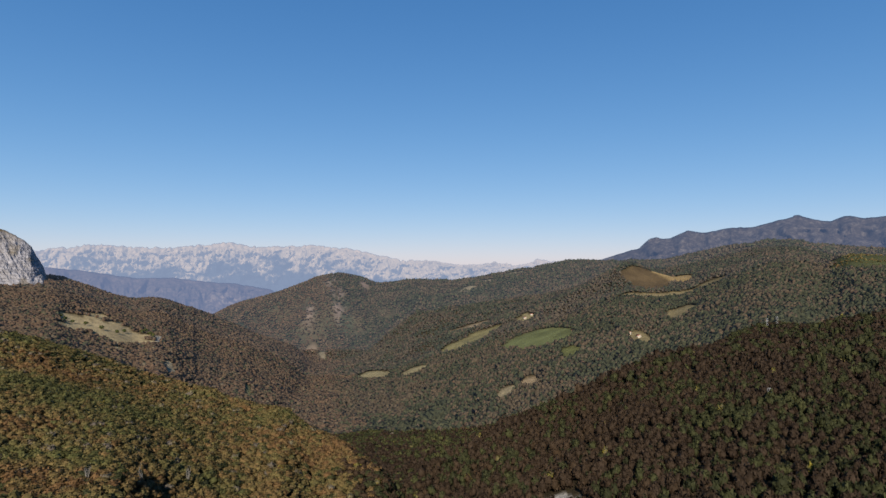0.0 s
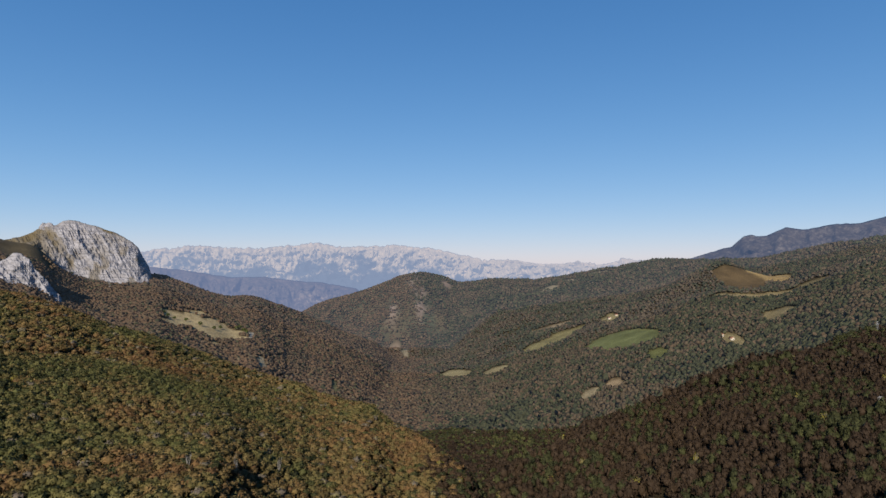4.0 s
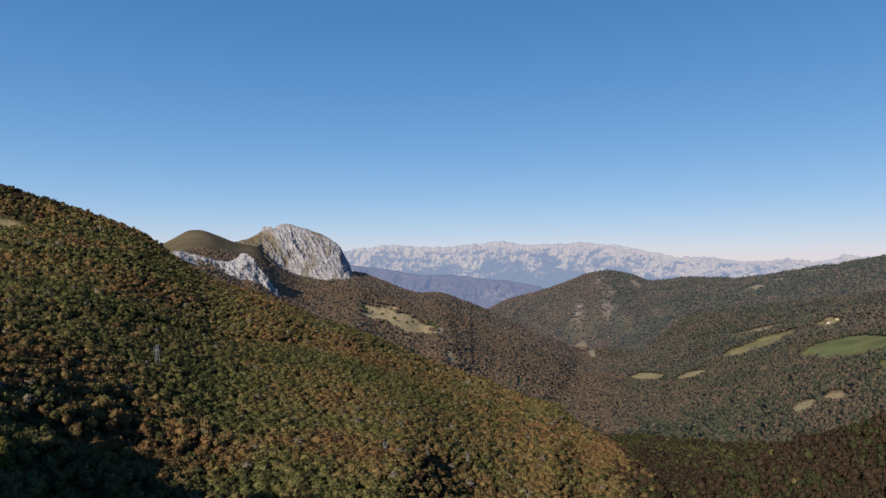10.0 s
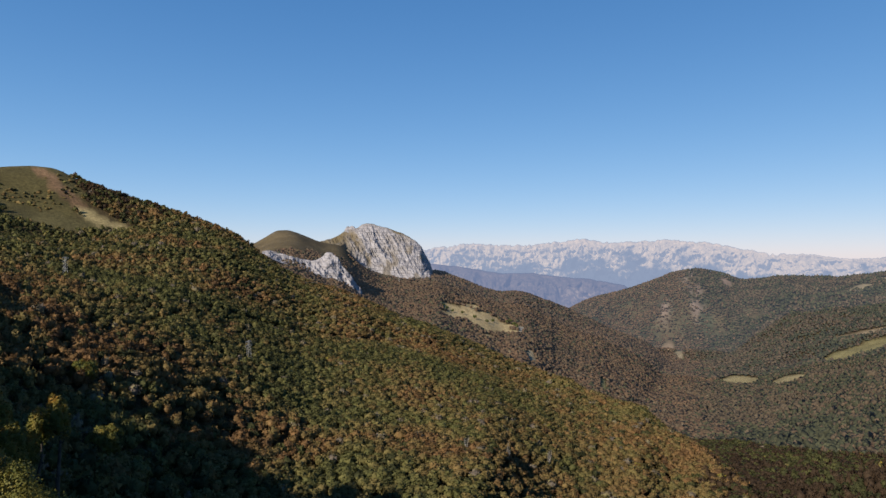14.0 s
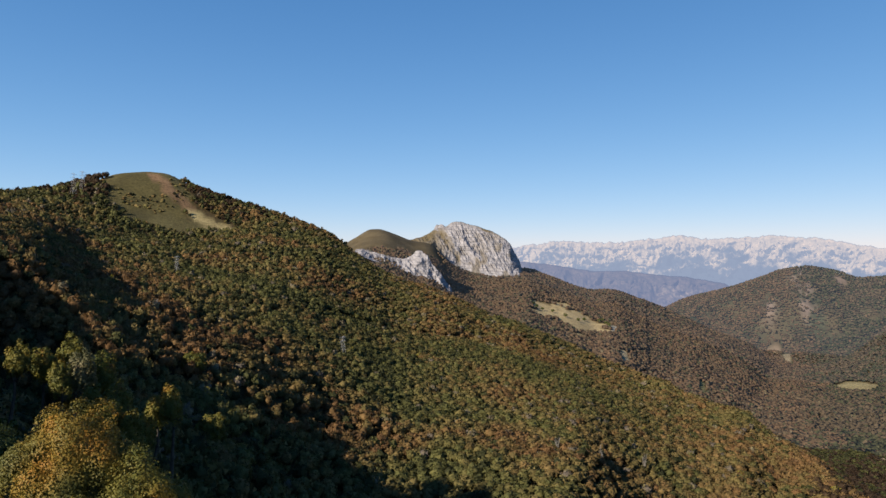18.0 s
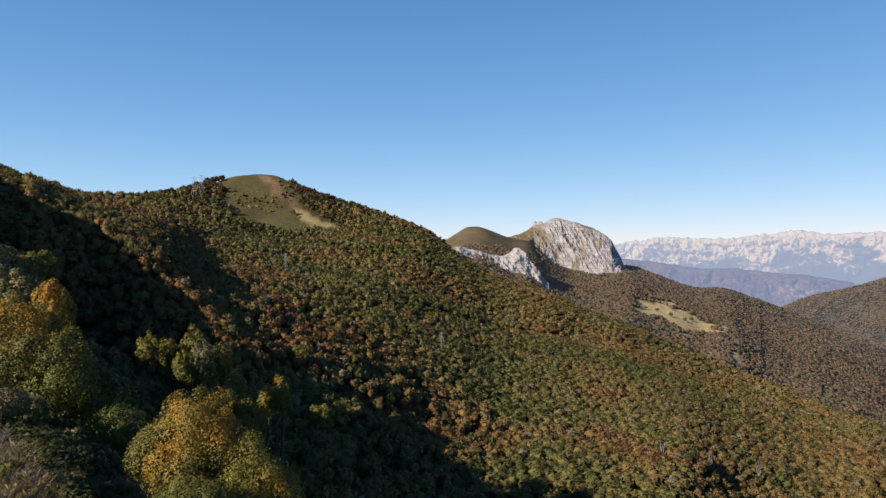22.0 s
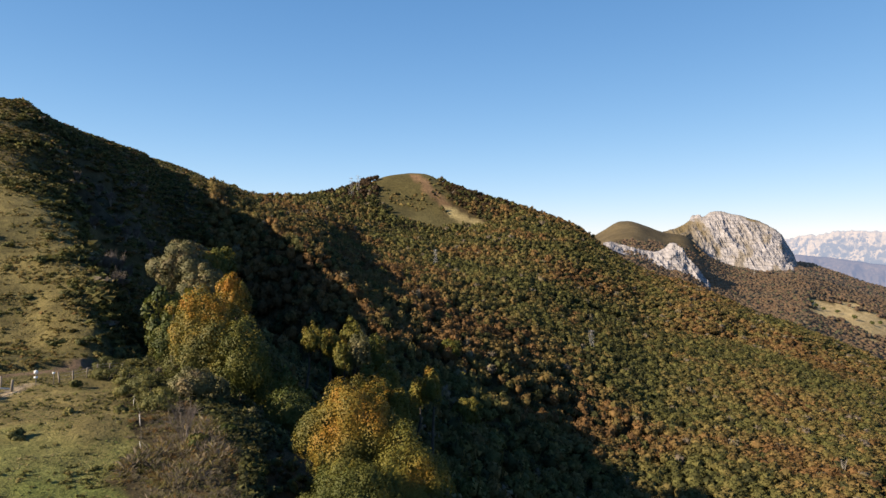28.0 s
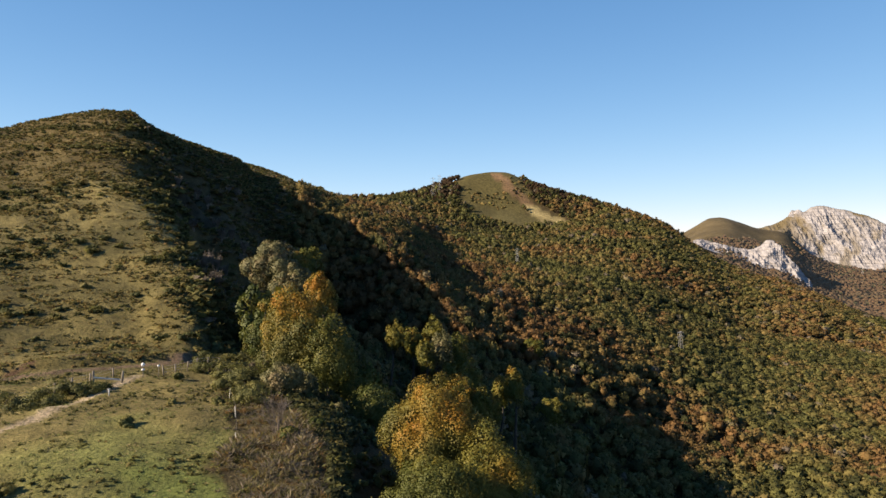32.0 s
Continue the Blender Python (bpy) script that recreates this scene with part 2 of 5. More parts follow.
def distant(name, stops, scale, glow, amount, rough=0.65, turf=None):
    """Mountains of the horizon: bare rock or moor, the haze painted on as emission."""
    m, nt, b = material(name, 0.95, 0.0)
    col = ramp(nt, noise_tex(nt, scale, 7, rough), stops)
    if turf:
        at = nt.nodes.new("ShaderNodeAttribute")
        at.attribute_name = "turf"
        col = mix(nt, at.outputs["Fac"], col, turf)
    nt.links.new(col, b.inputs["Base Color"])
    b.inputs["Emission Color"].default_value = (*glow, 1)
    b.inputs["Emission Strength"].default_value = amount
    return m


# haze in the colours: bluish emission, warmed rock, near-black foot of the range
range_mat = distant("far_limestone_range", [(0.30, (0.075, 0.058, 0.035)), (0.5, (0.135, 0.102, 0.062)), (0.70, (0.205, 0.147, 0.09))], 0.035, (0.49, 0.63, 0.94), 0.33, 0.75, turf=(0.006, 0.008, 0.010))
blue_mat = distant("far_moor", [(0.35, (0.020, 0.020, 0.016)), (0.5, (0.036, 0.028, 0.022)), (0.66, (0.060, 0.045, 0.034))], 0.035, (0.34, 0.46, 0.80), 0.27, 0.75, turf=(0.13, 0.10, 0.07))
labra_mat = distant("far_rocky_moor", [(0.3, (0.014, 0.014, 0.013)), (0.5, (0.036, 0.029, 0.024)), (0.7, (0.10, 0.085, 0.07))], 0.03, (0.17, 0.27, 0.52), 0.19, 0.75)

wood_mat, nt, b = material("weathered_wood", 0.85, 0.2)
nt.links.new(ramp(nt, noise_tex(nt, 8.0, 5, stretch=(1, 1, 0.15)), [(0.3, (0.10, 0.083, 0.065)), (0.7, (0.24, 0.21, 0.175))]), b.inputs["Base Color"])
stone_mat, nt, b = material("summit_stone", 0.9, 0.15)
nt.links.new(ramp(nt, noise_tex(nt, 4.0, 5), [(0.3, (0.10, 0.07, 0.05)), (0.7, (0.22, 0.17, 0.13))]), b.inputs["Base Color"])
pale_wood, nt, b = material("bleached_wood", 0.8, 0.2)
nt.links.new(ramp(nt, noise_tex(nt, 8.0, 5), [(0.3, (0.42, 0.39, 0.35)), (0.7, (0.62, 0.59, 0.54))]), b.inputs["Base Color"])
white_paint, nt, b = material("white_sign_paint", 0.4, 0.4)
nt.links.new(ramp(nt, noise_tex(nt, 14.0, 4), [(0.3, grey(0.72)), (0.7, grey(0.84))]), b.inputs["Base Color"])
steel_mat, nt, b = material("galvanised_steel", 0.5, 0.4)
b.inputs["Metallic"].default_value = 0.2
nt.links.new(ramp(nt, noise_tex(nt, 2.0, 4), [(0.3, grey(0.22)), (0.7, grey(0.34))]), b.inputs["Base Color"])
plaster_mat, nt, b = material("pale_plaster", 0.9, 0.1)
nt.links.new(ramp(nt, noise_tex(nt, 1.5, 5), [(0.3, (0.36, 0.31, 0.25)), (0.7, (0.5, 0.45, 0.37))]), b.inputs["Base Color"])
roof_mat, nt, b = material("clay_roof_tiles", 0.85, 0.15)
nt.links.new(ramp(nt, noise_tex(nt, 2.5, 5), [(0.3, (0.18, 0.075, 0.045)), (0.7, (0.33, 0.16, 0.10))]), b.inputs["Base Color"])
dark_mat, nt, b = material("dark_window_glass", 0.2, 0.5)
b.inputs["Base Color"].default_value = (0.02, 0.025, 0.03, 1)
sheet_mat, nt, b = material("grey_wooden_door", 0.7, 0.2)
b.inputs["Base Color"].default_value = (0.10, 0.08, 0.06, 1)
# ---- the lie of the land ----
# Bearings are degrees to the left of straight ahead, distances metres from the drone, rises degrees above the level of the drone.
_rng = np.random.RandomState(7)
_LAT = _rng.rand(256, 256)


def value_noise(x, y):
    xi, yi = np.floor(x).astype(int), np.floor(y).astype(int)
    fx, fy = x - xi, y - yi
    fx, fy = fx * fx * (3 - 2 * fx), fy * fy * (3 - 2 * fy)
    a, b_ = _LAT[xi % 256, yi % 256], _LAT[(xi + 1) % 256, yi % 256]
    c, d_ = _LAT[xi % 256, (yi + 1) % 256], _LAT[(xi + 1) % 256, (yi + 1) % 256]
    return (a * (1 - fx) + b_ * fx) * (1 - fy) + (c * (1 - fx) + d_ * fx) * fy - 0.5


def fbm(x, y, octaves=5, gain=0.5):
    s, amp = 0.0, 1.0
    for k in range(octaves):
        s = s + amp * value_noise(x * 2 ** k + 17.3 * k, y * 2 ** k - 9.1 * k)
        amp *= gain
    return s


def ridged(x, y, octaves=5, gain=0.55):
    s, amp = 0.0, 1.0
    for k in range(octaves):
        s = s + amp * (0.5 - np.abs(value_noise(x * 2 ** k + 31.7 * k, y * 2 ** k + 5.3 * k)) * 2)
        amp *= gain
    return s


def along(rows, column, az, soft=0.5):
    r = np.array(rows, float)
    r = r[np.argsort(r[:, 0])]
    return sum(np.interp(az + o * soft, r[:, 0], r[:, column]) for o in (-1, -0.5, 0, 0.5, 1)) / 5


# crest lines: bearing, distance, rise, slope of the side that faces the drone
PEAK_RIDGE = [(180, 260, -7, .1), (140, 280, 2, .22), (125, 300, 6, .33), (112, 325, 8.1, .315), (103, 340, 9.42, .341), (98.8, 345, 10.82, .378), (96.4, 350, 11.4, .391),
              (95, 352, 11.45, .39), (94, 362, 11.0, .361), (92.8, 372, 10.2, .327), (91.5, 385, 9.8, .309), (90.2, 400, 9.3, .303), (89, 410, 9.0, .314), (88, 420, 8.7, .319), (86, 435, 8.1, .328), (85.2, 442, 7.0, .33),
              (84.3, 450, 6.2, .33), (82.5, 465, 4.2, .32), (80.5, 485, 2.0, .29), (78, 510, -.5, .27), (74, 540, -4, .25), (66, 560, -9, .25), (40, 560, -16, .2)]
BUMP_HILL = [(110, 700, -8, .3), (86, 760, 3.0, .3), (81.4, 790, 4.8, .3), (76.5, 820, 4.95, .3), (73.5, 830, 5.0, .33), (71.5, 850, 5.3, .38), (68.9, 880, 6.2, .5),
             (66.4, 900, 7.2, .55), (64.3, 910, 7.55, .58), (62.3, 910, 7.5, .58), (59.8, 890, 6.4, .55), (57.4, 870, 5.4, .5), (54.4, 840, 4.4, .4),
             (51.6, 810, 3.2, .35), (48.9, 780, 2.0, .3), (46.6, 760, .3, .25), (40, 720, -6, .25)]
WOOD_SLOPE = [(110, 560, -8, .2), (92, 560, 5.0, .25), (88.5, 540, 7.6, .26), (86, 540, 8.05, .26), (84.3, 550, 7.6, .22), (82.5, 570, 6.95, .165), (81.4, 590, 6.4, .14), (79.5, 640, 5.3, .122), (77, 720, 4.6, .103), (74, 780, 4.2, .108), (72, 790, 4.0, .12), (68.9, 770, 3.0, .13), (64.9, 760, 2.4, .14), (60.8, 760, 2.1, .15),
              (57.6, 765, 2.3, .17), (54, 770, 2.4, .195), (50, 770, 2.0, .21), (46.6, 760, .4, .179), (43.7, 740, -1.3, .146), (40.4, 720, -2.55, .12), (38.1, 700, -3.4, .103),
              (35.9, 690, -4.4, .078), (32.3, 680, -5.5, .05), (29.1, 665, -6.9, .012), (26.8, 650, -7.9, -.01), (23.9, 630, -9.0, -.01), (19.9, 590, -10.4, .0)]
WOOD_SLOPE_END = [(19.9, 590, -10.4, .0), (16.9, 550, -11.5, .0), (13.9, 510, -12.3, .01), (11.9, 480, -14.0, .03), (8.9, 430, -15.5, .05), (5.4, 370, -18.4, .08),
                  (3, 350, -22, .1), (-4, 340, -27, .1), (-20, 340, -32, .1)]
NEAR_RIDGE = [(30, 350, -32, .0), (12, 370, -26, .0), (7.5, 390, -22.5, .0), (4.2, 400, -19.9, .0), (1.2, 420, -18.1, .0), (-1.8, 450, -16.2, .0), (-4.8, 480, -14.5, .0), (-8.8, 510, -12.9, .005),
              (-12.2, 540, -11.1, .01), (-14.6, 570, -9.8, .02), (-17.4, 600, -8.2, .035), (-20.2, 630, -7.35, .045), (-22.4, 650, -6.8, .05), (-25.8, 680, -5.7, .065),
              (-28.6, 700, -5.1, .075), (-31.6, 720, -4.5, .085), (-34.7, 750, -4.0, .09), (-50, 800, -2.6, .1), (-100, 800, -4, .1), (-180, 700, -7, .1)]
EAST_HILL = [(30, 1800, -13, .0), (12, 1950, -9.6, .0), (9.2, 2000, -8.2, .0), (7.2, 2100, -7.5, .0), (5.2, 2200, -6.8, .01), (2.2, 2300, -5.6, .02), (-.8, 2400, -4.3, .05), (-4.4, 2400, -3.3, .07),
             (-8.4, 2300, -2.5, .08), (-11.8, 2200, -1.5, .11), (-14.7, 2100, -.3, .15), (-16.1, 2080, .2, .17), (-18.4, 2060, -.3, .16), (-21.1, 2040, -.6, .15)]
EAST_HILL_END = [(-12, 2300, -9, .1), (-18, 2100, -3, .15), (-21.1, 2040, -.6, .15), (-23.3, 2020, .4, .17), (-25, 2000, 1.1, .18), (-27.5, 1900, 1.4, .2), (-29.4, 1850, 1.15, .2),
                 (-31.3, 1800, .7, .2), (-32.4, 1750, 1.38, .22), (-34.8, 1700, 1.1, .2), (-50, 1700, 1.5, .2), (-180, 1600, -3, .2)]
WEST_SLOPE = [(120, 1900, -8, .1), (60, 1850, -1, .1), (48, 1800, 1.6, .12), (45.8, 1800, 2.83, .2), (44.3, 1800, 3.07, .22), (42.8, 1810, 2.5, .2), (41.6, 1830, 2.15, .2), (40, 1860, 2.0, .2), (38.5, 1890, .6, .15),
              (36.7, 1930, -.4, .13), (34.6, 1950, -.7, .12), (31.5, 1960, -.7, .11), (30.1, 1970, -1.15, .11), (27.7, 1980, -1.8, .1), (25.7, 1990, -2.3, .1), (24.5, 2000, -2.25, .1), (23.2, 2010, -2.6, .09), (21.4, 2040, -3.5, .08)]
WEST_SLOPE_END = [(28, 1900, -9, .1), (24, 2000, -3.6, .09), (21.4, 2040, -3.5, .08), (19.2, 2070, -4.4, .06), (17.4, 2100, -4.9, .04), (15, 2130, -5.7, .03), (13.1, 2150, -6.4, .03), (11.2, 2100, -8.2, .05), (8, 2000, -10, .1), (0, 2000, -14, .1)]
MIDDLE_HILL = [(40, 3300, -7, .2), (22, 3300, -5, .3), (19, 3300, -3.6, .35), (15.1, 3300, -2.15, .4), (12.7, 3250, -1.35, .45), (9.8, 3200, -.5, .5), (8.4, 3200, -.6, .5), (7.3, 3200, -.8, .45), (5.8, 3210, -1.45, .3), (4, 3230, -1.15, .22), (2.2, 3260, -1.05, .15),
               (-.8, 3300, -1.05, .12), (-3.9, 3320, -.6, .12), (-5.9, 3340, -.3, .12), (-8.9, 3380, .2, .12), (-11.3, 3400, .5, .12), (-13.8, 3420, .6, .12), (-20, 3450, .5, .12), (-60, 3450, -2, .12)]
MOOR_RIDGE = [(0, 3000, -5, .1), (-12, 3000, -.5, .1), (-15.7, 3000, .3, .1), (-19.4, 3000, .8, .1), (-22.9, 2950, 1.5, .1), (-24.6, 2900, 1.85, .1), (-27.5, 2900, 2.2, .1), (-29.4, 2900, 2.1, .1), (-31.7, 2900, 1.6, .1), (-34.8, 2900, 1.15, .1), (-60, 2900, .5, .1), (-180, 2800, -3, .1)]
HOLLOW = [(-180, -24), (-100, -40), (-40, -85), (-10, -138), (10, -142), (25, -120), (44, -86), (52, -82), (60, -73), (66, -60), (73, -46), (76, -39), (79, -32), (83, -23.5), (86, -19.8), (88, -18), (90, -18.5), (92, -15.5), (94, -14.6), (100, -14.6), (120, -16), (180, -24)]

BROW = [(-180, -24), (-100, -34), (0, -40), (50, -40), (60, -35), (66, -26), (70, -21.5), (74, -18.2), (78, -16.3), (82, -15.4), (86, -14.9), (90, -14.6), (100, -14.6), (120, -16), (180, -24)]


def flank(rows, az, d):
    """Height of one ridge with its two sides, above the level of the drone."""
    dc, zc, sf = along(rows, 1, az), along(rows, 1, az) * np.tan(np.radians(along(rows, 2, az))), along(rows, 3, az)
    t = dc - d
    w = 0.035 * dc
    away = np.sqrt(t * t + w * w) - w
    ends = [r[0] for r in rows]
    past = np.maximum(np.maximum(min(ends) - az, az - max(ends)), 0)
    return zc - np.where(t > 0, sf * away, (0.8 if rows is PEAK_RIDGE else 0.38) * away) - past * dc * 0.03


LIP = ([66, 69, 73, 77, 80.4, 83, 86], [190, 265, 305, 345, 365, 360, 350])
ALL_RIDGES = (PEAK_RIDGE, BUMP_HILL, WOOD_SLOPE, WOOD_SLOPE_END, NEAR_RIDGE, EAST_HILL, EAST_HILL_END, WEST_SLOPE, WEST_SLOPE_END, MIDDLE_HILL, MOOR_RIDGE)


def height(az, d):
    """Height of the ground at a bearing and distance."""
    az, d = np.broadcast_arrays(np.asarray(az, float), np.asarray(d, float))
    bent = np.clip((d - 95) / 40, 0, 1) * np.clip((345 - d) / 60, 0, 1)
    wx, wy = -np.sin(np.radians(az)) * d, np.cos(np.radians(az)) * d
    az = az + bent * (1.4 * fbm(wx / 45, wy / 45, 3) + 2.2 * fbm(wx / 13, wy / 13, 3)) + 1.7 * np.clip((d - 84) / 20, 0, 1) * np.clip((230 - d) / 80, 0, 1)
    near = along(HOLLOW, 1, az, 1.6)
    floor = np.interp(d, [0, 400, 600, 1000, 1400, 2000, 2600, 5000], [0, 0, -66, -108, -132, -152, -184, -200])
    t = np.clip((d - 62) / np.interp(az, [74, 81], [62, 95]), 0, 1)
    t = t * t * (3 - 2 * t)
    start = along(BROW, 1, az, 1.6)
    foot = np.clip(d / 34, 0, 1) ** 1.5
    start = -15.2 * (1 - foot) + start * foot
    zs = [start * (1 - t) + near * t + floor]
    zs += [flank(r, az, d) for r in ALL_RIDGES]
    # the wooded slope bends down into the hollow at a brow
    lip = np.interp(az, LIP[0], LIP[1]) - d
    zs[3] = zs[3] - 0.40 * (np.sqrt(lip * lip + 400) + lip) * np.clip((az - 64) / 4, 0, 1)
    zs = np.stack(zs)
    k = np.clip(0.009 * d, 0.7, 9)
    top = zs.max(0)
    z = top + k * np.log(np.exp((zs - top) / k).sum(0)) * 0.6
    x, y = -np.sin(np.radians(az)) * d, np.cos(np.radians(az)) * d
    far = np.clip((d - 900) / 1400, 0, 1)
    z = z + far * (ridged(x / 420, y / 420, 3) - 0.25) * 26
    # gullies and ribs on the far hills, below their crests
    below = np.clip((along(MIDDLE_HILL, 1, az) * np.tan(np.radians(along(MIDDLE_HILL, 2, az))) - z) / 90, 0, 1)
    z = z + np.clip((d - 2450) / 250, 0, 1) * np.clip((3250 - d) / 120, 0, 1) * below * (ridged(x / 240 + 0.3 * fbm(x / 150, y / 150, 2), y / 420, 4) - 0.3) * 75
    rough = np.clip((d - 60) / 500, 0.02, 1.0)
    z = z + rough * (fbm(x / 170, y / 170, 4) * 7 + fbm(x / 45, y / 45, 3) * 2.2)
    z = z + np.clip(1 - d / 400, 0, 1) * (fbm(x / 9, y / 9, 4) * 1.1)
    # cut bank of the dirt road and the small hollow beside the footpath
    cut = np.interp(az, [86, 92, 96, 101, 108], [125, 102.5, 100.5, 100.5, 103.5])
    z = z + 1.2 * np.clip((d - cut) / 1.1, 0, 1) * np.clip((cut + 40 - d) / 40, 0, 1) * np.clip((az - 87) / 3, 0, 1) * np.clip((114 - az) / 4, 0, 1)
    z = z - 1.3 * np.exp(-((az - 100.8) / 2.2) ** 2 - ((d - 81.5) / 3.6) ** 2)
    return z + CAM_Z


def place(az, d, up=0.0):
    """The point on the ground at a bearing and distance."""
    a = math.radians(az)
    return Vector((-math.sin(a) * d, math.cos(a) * d, float(height(az, d)) + up))


def pxy(x, y):
    return np.degrees(np.arctan2(-x, y)), np.hypot(x, y)


# ---- land cover: patches of the plan as bearing, distance, half widths across (degrees) and along (metres), turn ----
def patch(az, d, x, y, b0, d0, w, l, rough=0.35, shear=0.0):
    """1 inside a rounded patch, 0 outside, with an uneven edge."""
    u = (az - b0 - shear * (d - d0)) / w
    v = (d - d0) / l
    s = 26.0 * d0 / 900
    return np.clip((1.0 - np.sqrt(u * u + v * v) + rough * fbm(x / s, y / s, 3)) * 6, 0, 1)


def spur_edge(d):
    """Bearing of the spur's crest, where open grass gives way to the wooded hollow."""
    return np.interp(d, [0, 45, 57, 66, 80, 100, 120, 140, 200, 250, 352, 420], [86.5, 87.6, 87.2, 86.3, 86, 88.0, 88.7, 89.4, 90.8, 92.3, 94.8, 95.6])


def rocky(az, d, x, y):
    """Broken rock showing among the trees of the middle hill."""
    rib = np.exp(-((az - 9.6 - 0.002 * (d - 2990)) / 0.65) ** 2) * np.clip((d - 2740) / 60, 0, 1) * np.clip((3190 - d) / 40, 0, 1)
    rib = np.maximum(rib, np.exp(-((az - 11.9) / 0.5) ** 2 - ((d - 2830) / 60) ** 2))
    return rib * np.clip((fbm(x / 22, y / 22, 4, 0.65) + 0.10) * 5, 0, 1) * (d > 2400)


def open_land(az, d, x, y):
    """Land without trees: 1 open, 0 wooded."""
    o = np.clip((az - spur_edge(d) - fbm(x / 14, y / 14, 3) * 3) / 1.2, 0, 1) * (d < 420)
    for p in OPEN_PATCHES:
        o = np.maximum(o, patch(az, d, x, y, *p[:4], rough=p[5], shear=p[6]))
    for pts, half, rgb in TRACKS[3:7]:
        o = np.maximum(o, np.clip((half + 4 - track_gap(pts, x, y)) / 2, 0, 1))
    return o


def track_gap(pts, x, y):
    """Distance in metres from a track given by bearings and distances."""
    best = np.full(np.shape(x), 1e9)
    q = [(-math.sin(math.radians(a)) * r, math.cos(math.radians(a)) * r) for a, r in pts]
    for (x0, y0), (x1, y1) in zip(q, q[1:]):
        vx, vy = x1 - x0, y1 - y0
        t = np.clip(((x - x0) * vx + (y - y0) * vy) / (vx * vx + vy * vy), 0, 1)
        best = np.minimum(best, np.hypot(x - x0 - t * vx, y - y0 - t * vy))
    return best


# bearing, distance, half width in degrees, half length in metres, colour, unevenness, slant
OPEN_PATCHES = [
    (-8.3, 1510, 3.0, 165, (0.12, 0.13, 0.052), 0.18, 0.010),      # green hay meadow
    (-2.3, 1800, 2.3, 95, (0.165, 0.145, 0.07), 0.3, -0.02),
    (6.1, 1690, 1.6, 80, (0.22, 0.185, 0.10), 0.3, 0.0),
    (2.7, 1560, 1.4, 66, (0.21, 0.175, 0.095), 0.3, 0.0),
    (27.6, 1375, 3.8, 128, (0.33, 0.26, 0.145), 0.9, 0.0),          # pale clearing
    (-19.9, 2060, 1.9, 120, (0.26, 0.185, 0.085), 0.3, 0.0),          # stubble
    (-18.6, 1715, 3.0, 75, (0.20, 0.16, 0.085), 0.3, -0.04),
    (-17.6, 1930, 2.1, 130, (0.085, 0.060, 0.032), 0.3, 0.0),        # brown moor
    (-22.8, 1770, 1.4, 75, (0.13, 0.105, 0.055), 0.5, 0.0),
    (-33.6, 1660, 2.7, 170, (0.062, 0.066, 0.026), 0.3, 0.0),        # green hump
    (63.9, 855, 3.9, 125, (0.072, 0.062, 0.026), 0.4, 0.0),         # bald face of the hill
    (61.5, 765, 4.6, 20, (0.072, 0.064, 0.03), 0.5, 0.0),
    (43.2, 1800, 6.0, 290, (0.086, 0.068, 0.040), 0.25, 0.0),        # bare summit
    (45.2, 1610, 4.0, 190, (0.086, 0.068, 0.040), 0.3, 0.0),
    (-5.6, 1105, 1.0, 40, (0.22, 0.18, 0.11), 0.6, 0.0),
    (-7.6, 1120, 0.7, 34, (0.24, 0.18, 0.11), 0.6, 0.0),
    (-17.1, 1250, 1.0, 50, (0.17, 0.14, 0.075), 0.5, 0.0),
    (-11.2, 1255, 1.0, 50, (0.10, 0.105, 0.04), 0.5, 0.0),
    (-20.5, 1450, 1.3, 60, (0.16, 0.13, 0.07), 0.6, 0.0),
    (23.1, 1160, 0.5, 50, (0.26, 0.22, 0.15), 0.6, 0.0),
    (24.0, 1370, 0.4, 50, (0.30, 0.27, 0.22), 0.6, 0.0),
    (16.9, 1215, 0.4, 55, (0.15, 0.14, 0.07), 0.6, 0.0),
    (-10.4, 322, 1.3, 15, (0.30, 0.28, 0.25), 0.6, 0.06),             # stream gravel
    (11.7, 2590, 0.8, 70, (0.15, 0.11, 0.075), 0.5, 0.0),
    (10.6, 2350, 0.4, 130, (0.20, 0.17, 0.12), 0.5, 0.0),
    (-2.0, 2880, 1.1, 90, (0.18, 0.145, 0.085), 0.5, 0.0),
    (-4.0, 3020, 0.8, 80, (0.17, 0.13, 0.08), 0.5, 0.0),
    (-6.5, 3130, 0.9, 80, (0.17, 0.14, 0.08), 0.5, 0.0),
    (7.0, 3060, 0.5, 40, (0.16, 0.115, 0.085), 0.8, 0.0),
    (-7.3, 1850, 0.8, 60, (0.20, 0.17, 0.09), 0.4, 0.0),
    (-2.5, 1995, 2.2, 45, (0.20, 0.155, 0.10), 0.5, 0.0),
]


def quads_mesh(name, verts, faces, normals=None):
    me = bpy.data.meshes.new(name)
    verts = np.asarray(verts, np.float32)
    faces = np.asarray(faces, np.int32)
    n = faces.shape[1]
    me.vertices.add(len(verts))
    me.vertices.foreach_set("co", verts.ravel())
    me.loops.add(faces.size)
    me.loops.foreach_set("vertex_index", faces.ravel())
    me.polygons.add(len(faces))
    me.polygons.foreach_set("loop_start", np.arange(0, faces.size, n, dtype=np.int32))
    me.update(calc_edges=True)
    if normals is not None:
        me.polygons.foreach_set("use_smooth", np.ones(len(faces), bool))
        at = me.attributes.new("custom_normal", 'FLOAT_VECTOR', 'POINT')
        at.data.foreach_set("vector", np.asarray(normals, np.float32).ravel())
    return me


def smooth(me):
    me.polygons.foreach_set("use_smooth", np.ones(len(me.polygons), bool))
    return me


